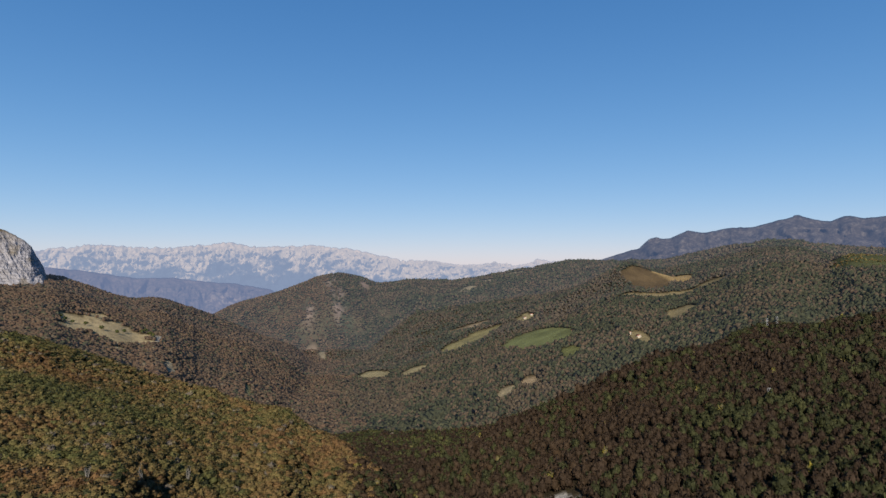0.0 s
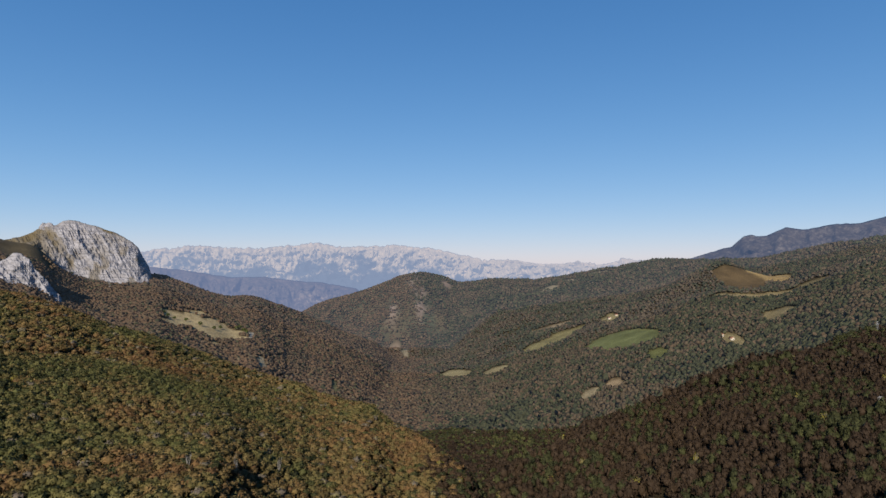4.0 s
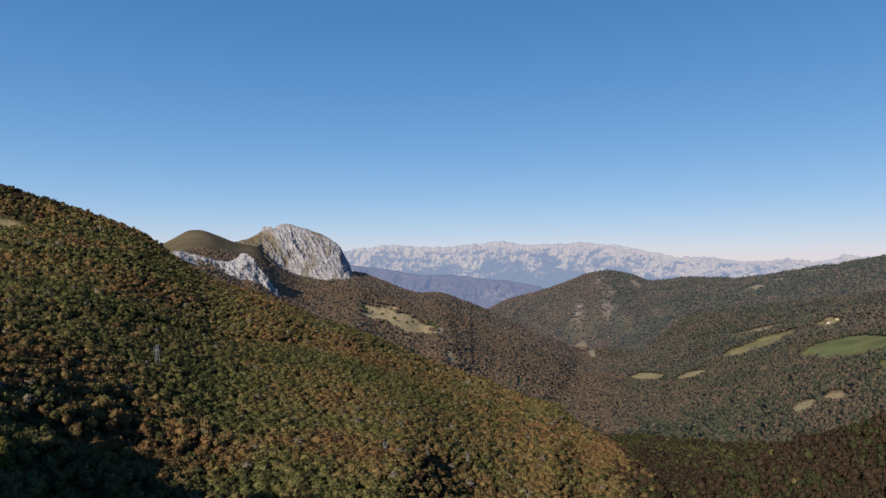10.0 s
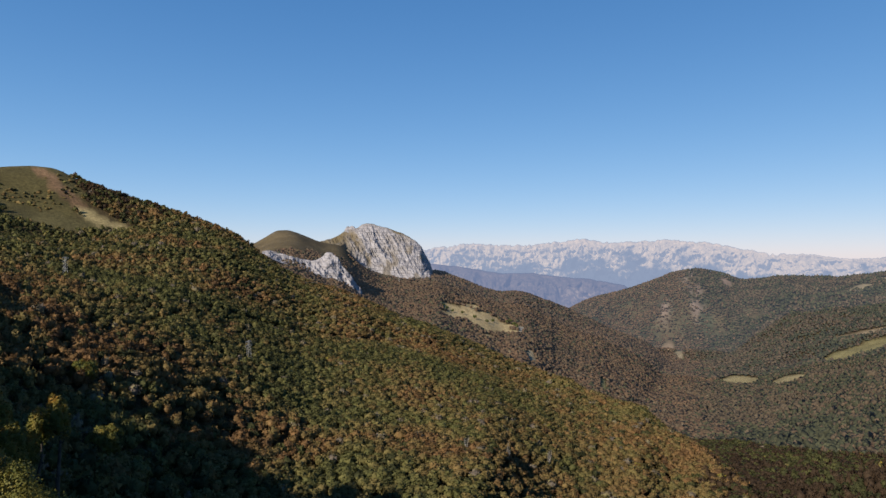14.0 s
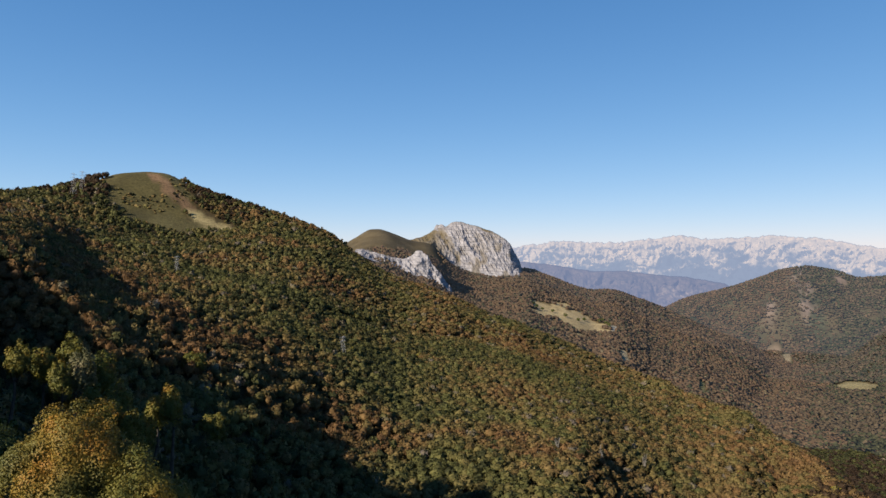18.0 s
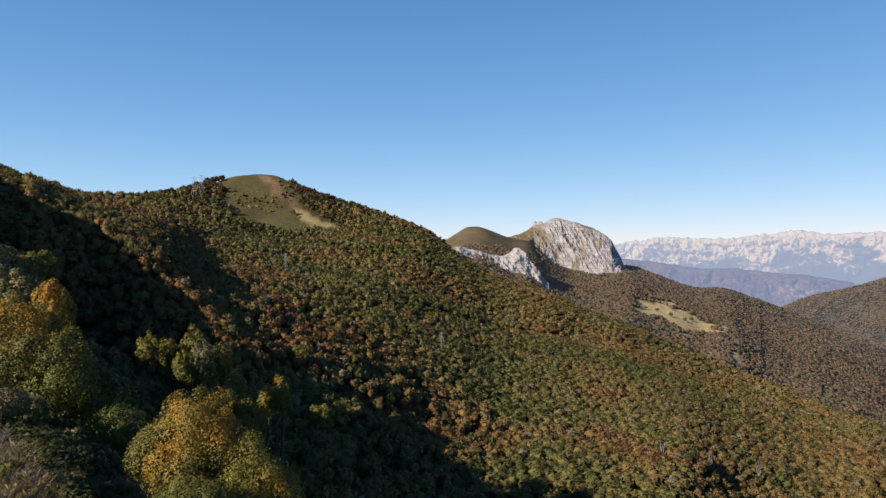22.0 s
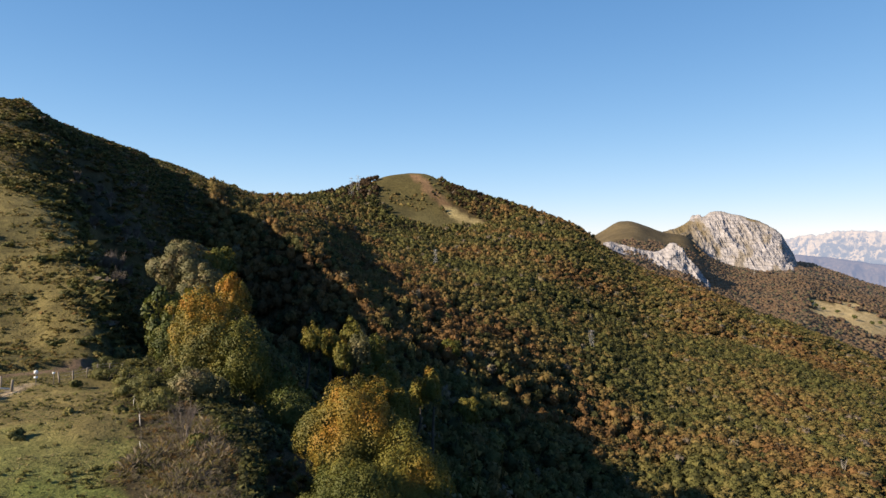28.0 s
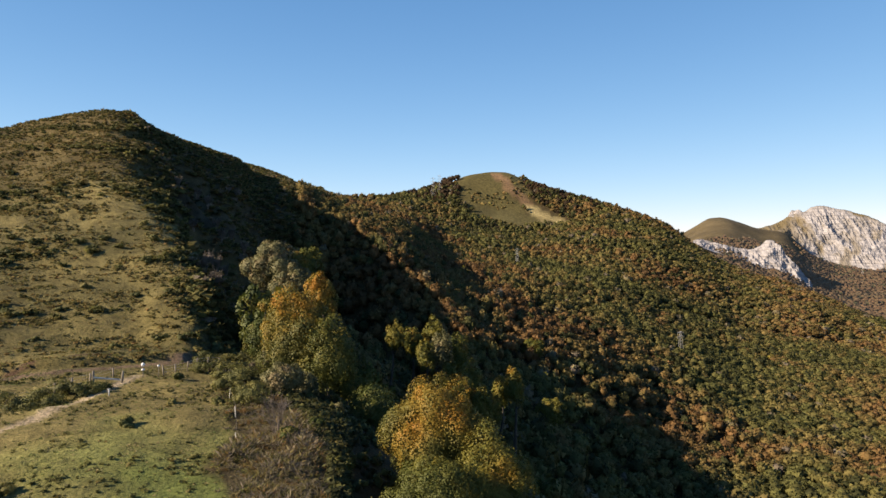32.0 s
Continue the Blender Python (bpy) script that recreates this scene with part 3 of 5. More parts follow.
def grid_faces(rows, cols):
    i = np.arange(rows * cols).reshape(rows, cols)
    return np.stack([i[:-1, :-1], i[:-1, 1:], i[1:, 1:], i[1:, :-1]], -1).reshape(-1, 4)


def point_colour(me, name, rgb):
    at = me.attributes.new(name, 'FLOAT_COLOR', 'POINT')
    at.data.foreach_set("color", np.concatenate([rgb, np.ones((len(rgb), 1))], 1).astype(np.float32).ravel())


def point_value(me, name, v):
    at = me.attributes.new(name, 'FLOAT', 'POINT')
    at.data.foreach_set("value", np.asarray(v, np.float32))


def part(name, me, mat, parent=None, label=""):
    """Links a mesh as one object under a thing or a part."""
    ob = new(name, me)
    if mat is not None and not me.materials:
        me.materials.append(mat)
    if parent is not None:
        ob.parent = parent
    if label:
        ob["label"] = label
    return ob


# ---- the ground, one sheet ----
def build_ground():
    azs = np.concatenate([np.arange(-42, 78, 0.25), np.arange(78, 108, 0.17), np.arange(108, 318.01, 2.0)])
    ds = np.concatenate([np.arange(0.0, 30, 4.0), np.arange(30, 130, 1.2), np.geomspace(130, 3500, 185), np.linspace(3600, 4950, 8)])
    A, D_ = np.meshgrid(azs, ds, indexing='ij')
    W = (A + 180) % 360 - 180
    Z = height(W, D_)
    X, Y = -np.sin(np.radians(A)) * D_, np.cos(np.radians(A)) * D_
    me = quads_mesh("ground", np.stack([X, Y, Z], -1).reshape(-1, 3), grid_faces(*A.shape))
    smooth(me)
    az, d, x, y = W.ravel(), D_.ravel(), X.ravel(), Y.ravel()
    n1, n2 = fbm(x / 60, y / 60, 4), fbm(x / 14 + 50, y / 14, 4)
    col = np.zeros((len(x), 3))
    col[:] = (0.050, 0.038, 0.020)                                   # leaf litter under the woods
    col *= (1 + 0.7 * n1)[:, None]
    far = np.clip((d - 2300) / 500, 0, 1)[:, None]
    woods = np.stack([0.050 + 0.045 * n1, 0.044 + 0.02 * n1, 0.024 + 0.008 * n1], 1)
    col = col * (1 - far) + woods * far
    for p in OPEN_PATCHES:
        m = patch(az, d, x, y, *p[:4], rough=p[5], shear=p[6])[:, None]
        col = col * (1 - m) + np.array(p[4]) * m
    m = rocky(az, d, x, y)[:, None]
    col = col * (1 - m) + np.array((0.15, 0.112, 0.092)) * m
    # the spur: green turf near the drone, dry grass with bare soil towards the peak
    m = (np.clip((az - spur_edge(d) + 1.0 * (d < 75) - n2 * 2.5 - 3.0 * fbm(x / 7, y / 7, 3) * (d < 75)) / 1.0, 0, 1) * np.clip((440 - d) / 30, 0, 1))[:, None]
    green = np.clip((70 - d + 26 * n1 + 34 * n2) / 22, 0, 1)[:, None]
    dry = np.stack([0.128 + 0.08 * n2, 0.107 + 0.06 * n2, 0.046 + 0.025 * n2], 1)
    upper = np.clip((d - 190) / 90 + n1, 0, 1)[:, None]
    dry = dry * (1 - upper) + np.array((0.100, 0.076, 0.034)) * upper
    turf = np.array((0.095, 0.114, 0.035)) * (1 + 0.5 * n2)[:, None]
    col = col * (1 - m) + (dry * (1 - green) + turf * green) * m
    # the spur's turf goes on under and behind the drone
    m = np.maximum(np.clip((33 - d + 8 * n2) / 6, 0, 1), np.clip((-95 - az) / 15, 0, 1) * np.clip((300 - d + 60 * n1) / 40, 0, 1))[:, None]
    col = col * (1 - m) + (dry * 0.5 + turf * 0.5) * m
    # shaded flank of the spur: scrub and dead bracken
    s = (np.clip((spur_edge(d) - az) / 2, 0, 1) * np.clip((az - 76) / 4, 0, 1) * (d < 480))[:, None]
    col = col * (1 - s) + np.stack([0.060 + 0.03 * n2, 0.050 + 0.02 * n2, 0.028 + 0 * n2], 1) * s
    # tracks: polylines of the plan, bearing and distance, half width in metres
    for pts, half, rgb in TRACKS:
        best = track_gap(pts, x, y)
        k = np.clip((half * (1 + 0.8 * n2) - best) / (0.35 * half), 0, 1)[:, None]
        col = col * (1 - k) + np.array(rgb) * (1 + 0.4 * n2)[:, None] * k
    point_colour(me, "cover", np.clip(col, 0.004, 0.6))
    me.materials.append(ground_mat)
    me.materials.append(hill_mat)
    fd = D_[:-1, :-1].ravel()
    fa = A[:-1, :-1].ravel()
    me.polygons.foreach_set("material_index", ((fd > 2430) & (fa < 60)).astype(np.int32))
    g = part("ground", me, None)
    tagged(g, "rolling mountain ground of autumn woods, dry grass and meadows", "ground", kind="structure")


TRACKS = [
    ([(108, 60), (103, 68), (99.5, 74), (97, 81), (95.4, 86), (93.8, 90)], 0.8, (0.26, 0.21, 0.15)),   # footpath
    ([(108, 100), (101, 97), (96, 97), (92, 99), (89.5, 105)], 2.0, (0.16, 0.112, 0.08)),   # dirt road
    ([(106, 98), (100, 104), (95, 105), (91, 106)], 1.1, (0.070, 0.042, 0.028)),                      # cut bank
    ([(63.4, 885), (61.8, 830), (60.2, 795)], 9.0, (0.15, 0.095, 0.055)),                              # fire break
    ([(60.2, 795), (58.9, 768), (57.4, 752)], 9.0, (0.20, 0.165, 0.085)),
    ([(41.5, 1815), (39.5, 1790), (38.5, 1830)], 4.0, (0.22, 0.19, 0.14)),
    ([(49, 460), (45, 480), (41.5, 500), (37, 520)], 2.2, (0.14, 0.10, 0.065)),                        # forest track
    ([(11.9, 2560), (10.8, 2300), (12, 1900), (13.6, 1500)], 5.0, (0.16, 0.15, 0.11)),                 # stream bed
]


# ---- mountains ----
def massif(name, rows, front, mat, label, cols, lines, relief, grain, turf=None, slant=0.0, category="mountain", kind="", jag=0.0, dip=None):
    """A mountain with a crest line, a face towards the valley and a back. rows: bearing, distance of the crest, rise of crest, rise of foot."""
    r = np.array(sorted(rows))
    az = np.linspace(r[0, 0], r[-1, 0], cols)
    dc, e1, e0 = (np.interp(az, r[:, 0], r[:, k]) for k in (1, 2, 3))
    v = np.concatenate([np.linspace(0, 1, lines), np.linspace(1, 0, 6)[1:]])
    back = np.concatenate([np.zeros(lines), np.linspace(0, 1, 6)[1:]])
    A, V = np.meshgrid(az, v, indexing='ij')
    B = np.broadcast_to(back, A.shape)
    s = A * dc.mean() * 0.01745
    zc = dc * np.tan(np.radians(e1))
    z0 = dc * np.tan(np.radians(e0))
    zc = zc + jag * ridged(s[:, 0] / (grain * 0.5), s[:, 0] * 0 + 3.1, 5, 0.6)
    Z = z0[:, None] + (zc - z0)[:, None] * V ** 0.92
    D_ = dc[:, None] - front * (1 - V) + B * front * 0.9
    u, w = s + slant * Z, Z - slant * s * 0.25
    edge = np.clip(V * 5, 0, 1) * np.clip((1 - V) * 6, 0.12, 1)
    bumps = ridged(u / grain + 0.8 * fbm(u / grain, w / grain, 3), w / (grain * 0.7), 6, 0.58)
    if dip:
        c_, s_ = math.cos(radians(dip)), math.sin(radians(dip))
        warp = 0.35 * grain * fbm(s / (grain * 4), Z / (grain * 4), 3)
        q, p = -s * s_ + Z * c_ + warp, -s * c_ - Z * s_
        bumps = 0.42 * ridged(q / grain + 0.5 * fbm(s / grain, Z / grain, 3), p / (grain * 3), 4, 0.55) + 0.24 * ridged(q / (grain * 0.32), p / (grain * 1.2), 4, 0.6) + 0.8 * fbm(s / (grain * 2.2), Z / (grain * 2.2), 4)
        u, w = p, q
    D_ = D_ - relief * (bumps - 0.4) * edge * (B == 0)
    Z = Z + 0.22 * relief * fbm(u / (grain * 0.4), w / (grain * 0.4), 5, 0.6) * edge
    X, Y = -np.sin(np.radians(A)) * D_, np.cos(np.radians(A)) * D_
    me = quads_mesh(name, np.stack([X, Y, Z + CAM_Z], -1).reshape(-1, 3), grid_faces(*A.shape))
    smooth(me)
    point_value(me, "turf", np.clip(turf(A, V, u, w, bumps), 0, 1).ravel() if turf else np.zeros(A.size))
    return tagged(part(name, me, mat), label, category, kind=kind)


def range_foot(A, V, u, w, bumps):
    # near-black here, so the emitted haze alone colours the foot
    return np.clip((0.66 - V + 0.62 * fbm(u / 110, w / 60, 5, 0.6)) * 5, 0, 1)


def ridge_fields(A, V, u, w, bumps):
    return np.clip((fbm(u / 28, w / 9, 4) - 0.10) * 6, 0, 0.75) * np.clip(1 - np.abs(A - 18.5) / 3.2, 0, 1) * np.clip((V - 0.25) * 6, 0, 1) * np.clip((0.85 - V) * 6, 0, 1)


def build_mountains():
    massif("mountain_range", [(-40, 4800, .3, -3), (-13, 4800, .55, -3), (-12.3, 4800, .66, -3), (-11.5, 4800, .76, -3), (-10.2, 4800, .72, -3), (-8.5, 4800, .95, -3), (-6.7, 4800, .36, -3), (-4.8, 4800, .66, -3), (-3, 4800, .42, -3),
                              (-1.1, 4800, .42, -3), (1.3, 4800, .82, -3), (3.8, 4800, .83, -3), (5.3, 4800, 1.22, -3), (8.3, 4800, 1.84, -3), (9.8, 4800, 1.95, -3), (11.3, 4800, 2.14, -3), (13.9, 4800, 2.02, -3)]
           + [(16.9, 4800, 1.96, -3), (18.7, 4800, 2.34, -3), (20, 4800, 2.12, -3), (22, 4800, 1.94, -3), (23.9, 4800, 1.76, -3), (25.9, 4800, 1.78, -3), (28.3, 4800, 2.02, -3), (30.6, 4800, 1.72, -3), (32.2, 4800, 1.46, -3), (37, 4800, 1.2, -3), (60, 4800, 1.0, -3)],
           330, range_mat, "pale rugged limestone mountain range on the hazy horizon", 1300, 56, 110, 70, range_foot, 0.25, "mountain range", "structure", 13.0)
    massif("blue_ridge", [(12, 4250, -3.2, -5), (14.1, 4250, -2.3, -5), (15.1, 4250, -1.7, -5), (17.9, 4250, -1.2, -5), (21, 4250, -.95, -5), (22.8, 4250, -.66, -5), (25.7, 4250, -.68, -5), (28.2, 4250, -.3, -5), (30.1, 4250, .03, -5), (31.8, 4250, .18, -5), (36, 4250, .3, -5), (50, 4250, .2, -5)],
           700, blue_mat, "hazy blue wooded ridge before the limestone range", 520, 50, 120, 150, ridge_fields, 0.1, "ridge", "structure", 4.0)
    # the blue is haze, emitted by the mountain's own material
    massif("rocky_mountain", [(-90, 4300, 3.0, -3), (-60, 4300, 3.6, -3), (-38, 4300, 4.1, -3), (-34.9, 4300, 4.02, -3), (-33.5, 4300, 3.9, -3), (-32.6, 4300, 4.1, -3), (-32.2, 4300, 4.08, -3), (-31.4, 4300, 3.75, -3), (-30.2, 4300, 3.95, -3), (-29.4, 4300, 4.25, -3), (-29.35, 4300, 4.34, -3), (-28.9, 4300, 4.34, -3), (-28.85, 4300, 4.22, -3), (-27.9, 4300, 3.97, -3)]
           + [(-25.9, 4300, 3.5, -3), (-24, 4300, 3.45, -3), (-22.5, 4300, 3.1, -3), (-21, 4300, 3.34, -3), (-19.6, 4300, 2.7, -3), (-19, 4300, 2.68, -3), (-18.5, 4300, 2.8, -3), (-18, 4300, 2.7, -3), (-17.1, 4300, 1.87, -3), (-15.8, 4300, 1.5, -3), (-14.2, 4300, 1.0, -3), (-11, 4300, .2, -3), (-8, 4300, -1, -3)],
           900, labra_mat, "hazy dark blue moorland mountain with a rocky crest", 620, 50, 130, 170, None, 0.12, "mountain", "structure", 4.0)

    def crag_turf_cleft_shade(A, V, u, w, bumps):
        left = np.clip((A - 38.0 + 0) * 0.6 - (V - 0.2) * 0.3, 0, 1)
        # turf on ledges and crest; the last term paints the clefts' shade
        ledge_cleft = np.clip((fbm(u / 40, w / 25, 4) - 0.16) * 3, 0, 0.6) + np.clip((V - 0.93) * 4, 0, 0.35) + np.clip((0.18 - bumps) * 1.5, 0, 0.3)
        return np.maximum(left + 0.4 * (left > 0) * fbm(u / 20, w / 20, 3), ledge_cleft)

    peak = massif("limestone_peak", [(31.5, 1900, -1.3, -1.5), (31.8, 1900, -.7, -1.4), (32.1, 1900, .3, -1.3), (32.5, 1900, .95, -1.3), (32.9, 1900, 1.75, -1.3), (33.3, 1900, 2.15, -1.3), (33.8, 1900, 2.5, -1.3), (34.4, 1900, 2.85, -1.3), (35.2, 1900, 3.15, -1.2), (35.9, 1900, 3.42, -1.2), (36.6, 1900, 3.55, -1.2),
                              (37.1, 1900, 3.76, -1.1), (37.6, 1900, 3.82, -1.0), (38.1, 1900, 3.72, -.5), (38.6, 1900, 3.42, 0), (38.75, 1900, 3.36, .1), (39.2, 1900, 3.3, .4), (39.7, 1900, 3.15, .8), (40.1, 1900, 2.8, 1.2), (40.9, 1900, 2.4, 1.3), (42.2, 1900, 2.1, 1.4)],
           170, lime_mat, "craggy pale grey limestone peak above autumn woods", 480, 130, 27, 36, crag_turf_cleft_shade, 0.75, "mountain", "", 2.0, 60)
    knob = massif("summit_knob", [(38.7, 1905, 3.2, 3.0), (38.85, 1905, 3.5, 3.0), (39.1, 1905, 3.58, 3.0), (39.3, 1905, 3.5, 2.9), (39.5, 1905, 3.55, 2.9), (39.66, 1905, 3.35, 2.8), (39.8, 1905, 3.0, 2.7)],
                  14, lime_mat, "pale rock knob on the summit", 60, 24, 7, 9, None, 0.6, "", "", 1.0, 60)
    knob.parent = peak
    massif("limestone_outcrop", [(37.9, 1330, -2.85, -3.1), (38.3, 1330, -2.0, -3.0), (38.8, 1332, -1.4, -2.8), (39.4, 1335, -.5, -2.4), (39.9, 1340, -.05, -2.0), (40.3, 1345, .75, -1.8), (40.8, 1350, 1.15, -1.5), (41.3, 1350, 1.25, -1.2), (41.8, 1350, .75, -.9), (42.3, 1350, .5, -.7), (42.9, 1350, .5, -.5),
                                 (43.6, 1350, .65, -.2), (44.3, 1350, .85, .0), (45.2, 1350, 1.1, .3), (46.2, 1350, 1.38, .7), (46.8, 1350, 1.3, .8)],
           60, lime_mat, "tilted grey limestone outcrop on the wooded slope", 400, 60, 17, 18, None, 0.9, "rock outcrop", "", 2.0, 50)


# ---- foliage ----
_ICO = None


def ico():
    global _ICO
    if _ICO is None:
        bm = bmesh.new()
        bmesh.ops.create_icosphere(bm, subdivisions=1, radius=1)
        v = np.array([p.co[:] for p in bm.verts])
        f = np.array([[q.index for q in p.verts] for p in bm.faces])
        bm.free()
        _ICO = (v, f)
    return _ICO


def unit(v):
    return v / (np.linalg.norm(v, axis=-1)[..., None] + 1e-9)


def leaf_frames(rng, outward, wobble):
    """Random tangent frames of leaf sprays that face outward with a wobble."""
    nrm = unit(outward + rng.normal(0, wobble, outward.shape))
    nrm = np.where((nrm * outward).sum(1)[:, None] < 0, -nrm, nrm)
    t = unit(np.cross(nrm, rng.normal(0, 1, outward.shape)))
    return nrm, t, np.cross(nrm, t)


def leaf_cards(rng, centres, outward, size, wobble=0.6, soft=0.6):
    """Small bent leaf sprays as pairs of triangles; their normals lean to the bough's own."""
    n = len(centres)
    nrm, t, b_ = leaf_frames(rng, outward, wobble)
    s = (size * rng.uniform(0.6, 1.35, n))[:, None]
    bend = nrm * s * 0.25
    v = np.stack([centres - t * s, centres - b_ * s * 0.7 + bend, centres + t * s, centres + b_ * s * 0.7 + bend], 1).reshape(-1, 3)
    i = np.arange(n)[:, None] * 4
    f = np.concatenate([i + [0, 1, 2], i + [0, 2, 3]], 1).reshape(-1, 3)
    return v, f, np.repeat(unit(soft * outward + (1 - soft) * nrm), 4, 0)


def leaf_flakes(rng, centres, outward, size, wobble=0.7, soft=0.45):
    """Leaf sprays of one triangle each, for trees too far to show more."""
    n = len(centres)
    nrm, t, b_ = leaf_frames(rng, outward, wobble)
    s = (size * rng.uniform(0.6, 1.35, n))[:, None]
    v = np.stack([centres - t * s - b_ * s * 0.5, centres + t * s - b_ * s * 0.5, centres + b_ * s * 1.1 - nrm * s * 0.3], 1).reshape(-1, 3)
    return v, np.arange(n * 3).reshape(-1, 3), np.repeat(unit(soft * outward + (1 - soft) * nrm), 3, 0)


def clump_crown(rng, leaves, card, lumps=7, core=True, flat=0.9):
    """A unit crown (radius 1, from -1 to 1): lumps of leaves with gaps, and a dense inside."""
    c = unit(rng.normal(0, 1, (lumps, 3)))
    c *= rng.uniform(0.30, 0.62, lumps)[:, None]
    c[:, 2] = np.abs(c[:, 2]) * 1.1 - 0.22
    rad = rng.uniform(0.36, 0.56, lumps)
    who = rng.randint(0, lumps, leaves)
    o = rng.normal(0, 1, (leaves, 3)) + 0.8 * c[who]
    o[:, 2] += 0.35
    o = unit(o)
    p = c[who] + o * rad[who][:, None] * rng.uniform(0.75, 1.1, leaves)[:, None]
    p[:, 2] *= flat
    v, f, n = leaf_flakes(rng, p, unit(o + 0.6 * unit(p)), card)
    if core:
        iv, jf = ico()
        far = (np.maximum(0, iv @ unit(c).T) ** 6).max(1)
        body = iv * (0.50 + 0.30 * far + rng.uniform(-0.07, 0.07, len(iv)))[:, None] * (1, 1, flat)
        f = np.concatenate([f, jf + len(v)])
        v = np.concatenate([v, body])
        n = np.concatenate([n, unit(iv + rng.normal(0, 0.18, iv.shape))])
    return v, f, n


def hard_crown(rng, base, jitter):
    """A small lumpy crown for far trees."""
    v, f = base
    n = unit(v)
    v = v * (1 + rng.uniform(-jitter, jitter, (len(v), 1)))
    v = v + rng.normal(0, 0.12, v.shape)
    return v, f, unit(n + rng.normal(0, 0.55, n.shape))


def merged(name, pos, rad, tall, tint, variants, mat, seed):
    """All crowns of a wood in one mesh, turned at random; each keeps its own tint."""
    rng = np.random.RandomState(seed)
    pick = rng.randint(0, len(variants), len(pos))
    ang = rng.uniform(0, 6.283, len(pos))
    vs, fs, ts, ns, off = [], [], [], [], 0
    for k, (v, f, *soft) in enumerate(variants):
        w = np.where(pick == k)[0]
        if not len(w):
            continue
        c, s = np.cos(ang[w])[:, None], np.sin(ang[w])[:, None]
        x = (v[:, 0] * c - v[:, 1] * s) * rad[w][:, None] + pos[w, 0][:, None]
        y = (v[:, 0] * s + v[:, 1] * c) * rad[w][:, None] + pos[w, 1][:, None]
        z = v[:, 2] * tall[w][:, None] + pos[w, 2][:, None]
        vs.append(np.stack([x, y, z], -1).reshape(-1, 3))
        fs.append((f[None] + (np.arange(len(w)) * len(v))[:, None, None]).reshape(-1, 3) + off)
        ts.append(np.repeat(tint[w], len(v)))
        if soft:
            n = soft[0]
            ns.append(np.stack([n[:, 0] * c - n[:, 1] * s, n[:, 0] * s + n[:, 1] * c, n[:, 2] + 0 * c], -1).reshape(-1, 3))
        off += len(w) * len(v)
    me = quads_mesh(name, np.concatenate(vs), np.concatenate(fs), np.concatenate(ns) if ns else None)
    point_value(me, "tint", np.concatenate(ts))
    return part(name, me, mat)


HORIZON_AZ = np.arange(-44, 112, 0.4)


def in_sight(az, d, z, slack):
    """Drops woodland that lies well behind a crest."""
    ds = np.concatenate([np.arange(40, 400, 12.0), np.arange(400, 3500, 25.0)])
    el = np.degrees(np.arctan2(height(*np.meshgrid(HORIZON_AZ, ds, indexing='ij')) - CAM_Z, ds[None]))
    el = np.maximum.accumulate(el, 1)
    i = np.clip(np.round((az + 44) / 0.4).astype(int), 0, len(HORIZON_AZ) - 1)
    j = np.clip(np.searchsorted(ds, d * 0.97) - 1, 0, len(ds) - 1)
    return np.degrees(np.arctan2(z + 9 - CAM_Z, d)) > el[i, j] - slack


def scatter(d0, d1, step, a0, a1, seed, slack=0.5):
    """Tree places on a jittered grid over a sector of the plan, woods only."""
    rng = np.random.RandomState(seed)
    g = np.arange(-d1, d1, step)
    X, Y = np.meshgrid(g, g)
    x = (X + rng.uniform(-.45, .45, X.shape) * step).ravel()
    y = (Y + rng.uniform(-.45, .45, X.shape) * step).ravel()
    az, d = pxy(x, y)
    k = (d > d0) & (d < d1) & (az > a0) & (az < a1)
    x, y, az, d = x[k], y[k], az[k], d[k]
    k = ~((az < 2) & (d < 700) & (rng.rand(len(x)) < 0.22)) & (rng.rand(len(x)) > 0.85 * rocky(az, d, x, y))
    x, y, az, d = x[k], y[k], az[k], d[k]
    k = open_land(az, d, x, y) < rng.uniform(0.25, 0.75, len(x))
    k &= ~((az > 79) & (d < 700) & (d > np.interp(az, [79, 82, 86], [640, 260, 100])))
    x, y, az, d = x[k], y[k], az[k], d[k]
    z = height(az, d)
    k = in_sight(az, d, z, slack)
    return x[k], y[k], z[k], az[k], d[k], rng


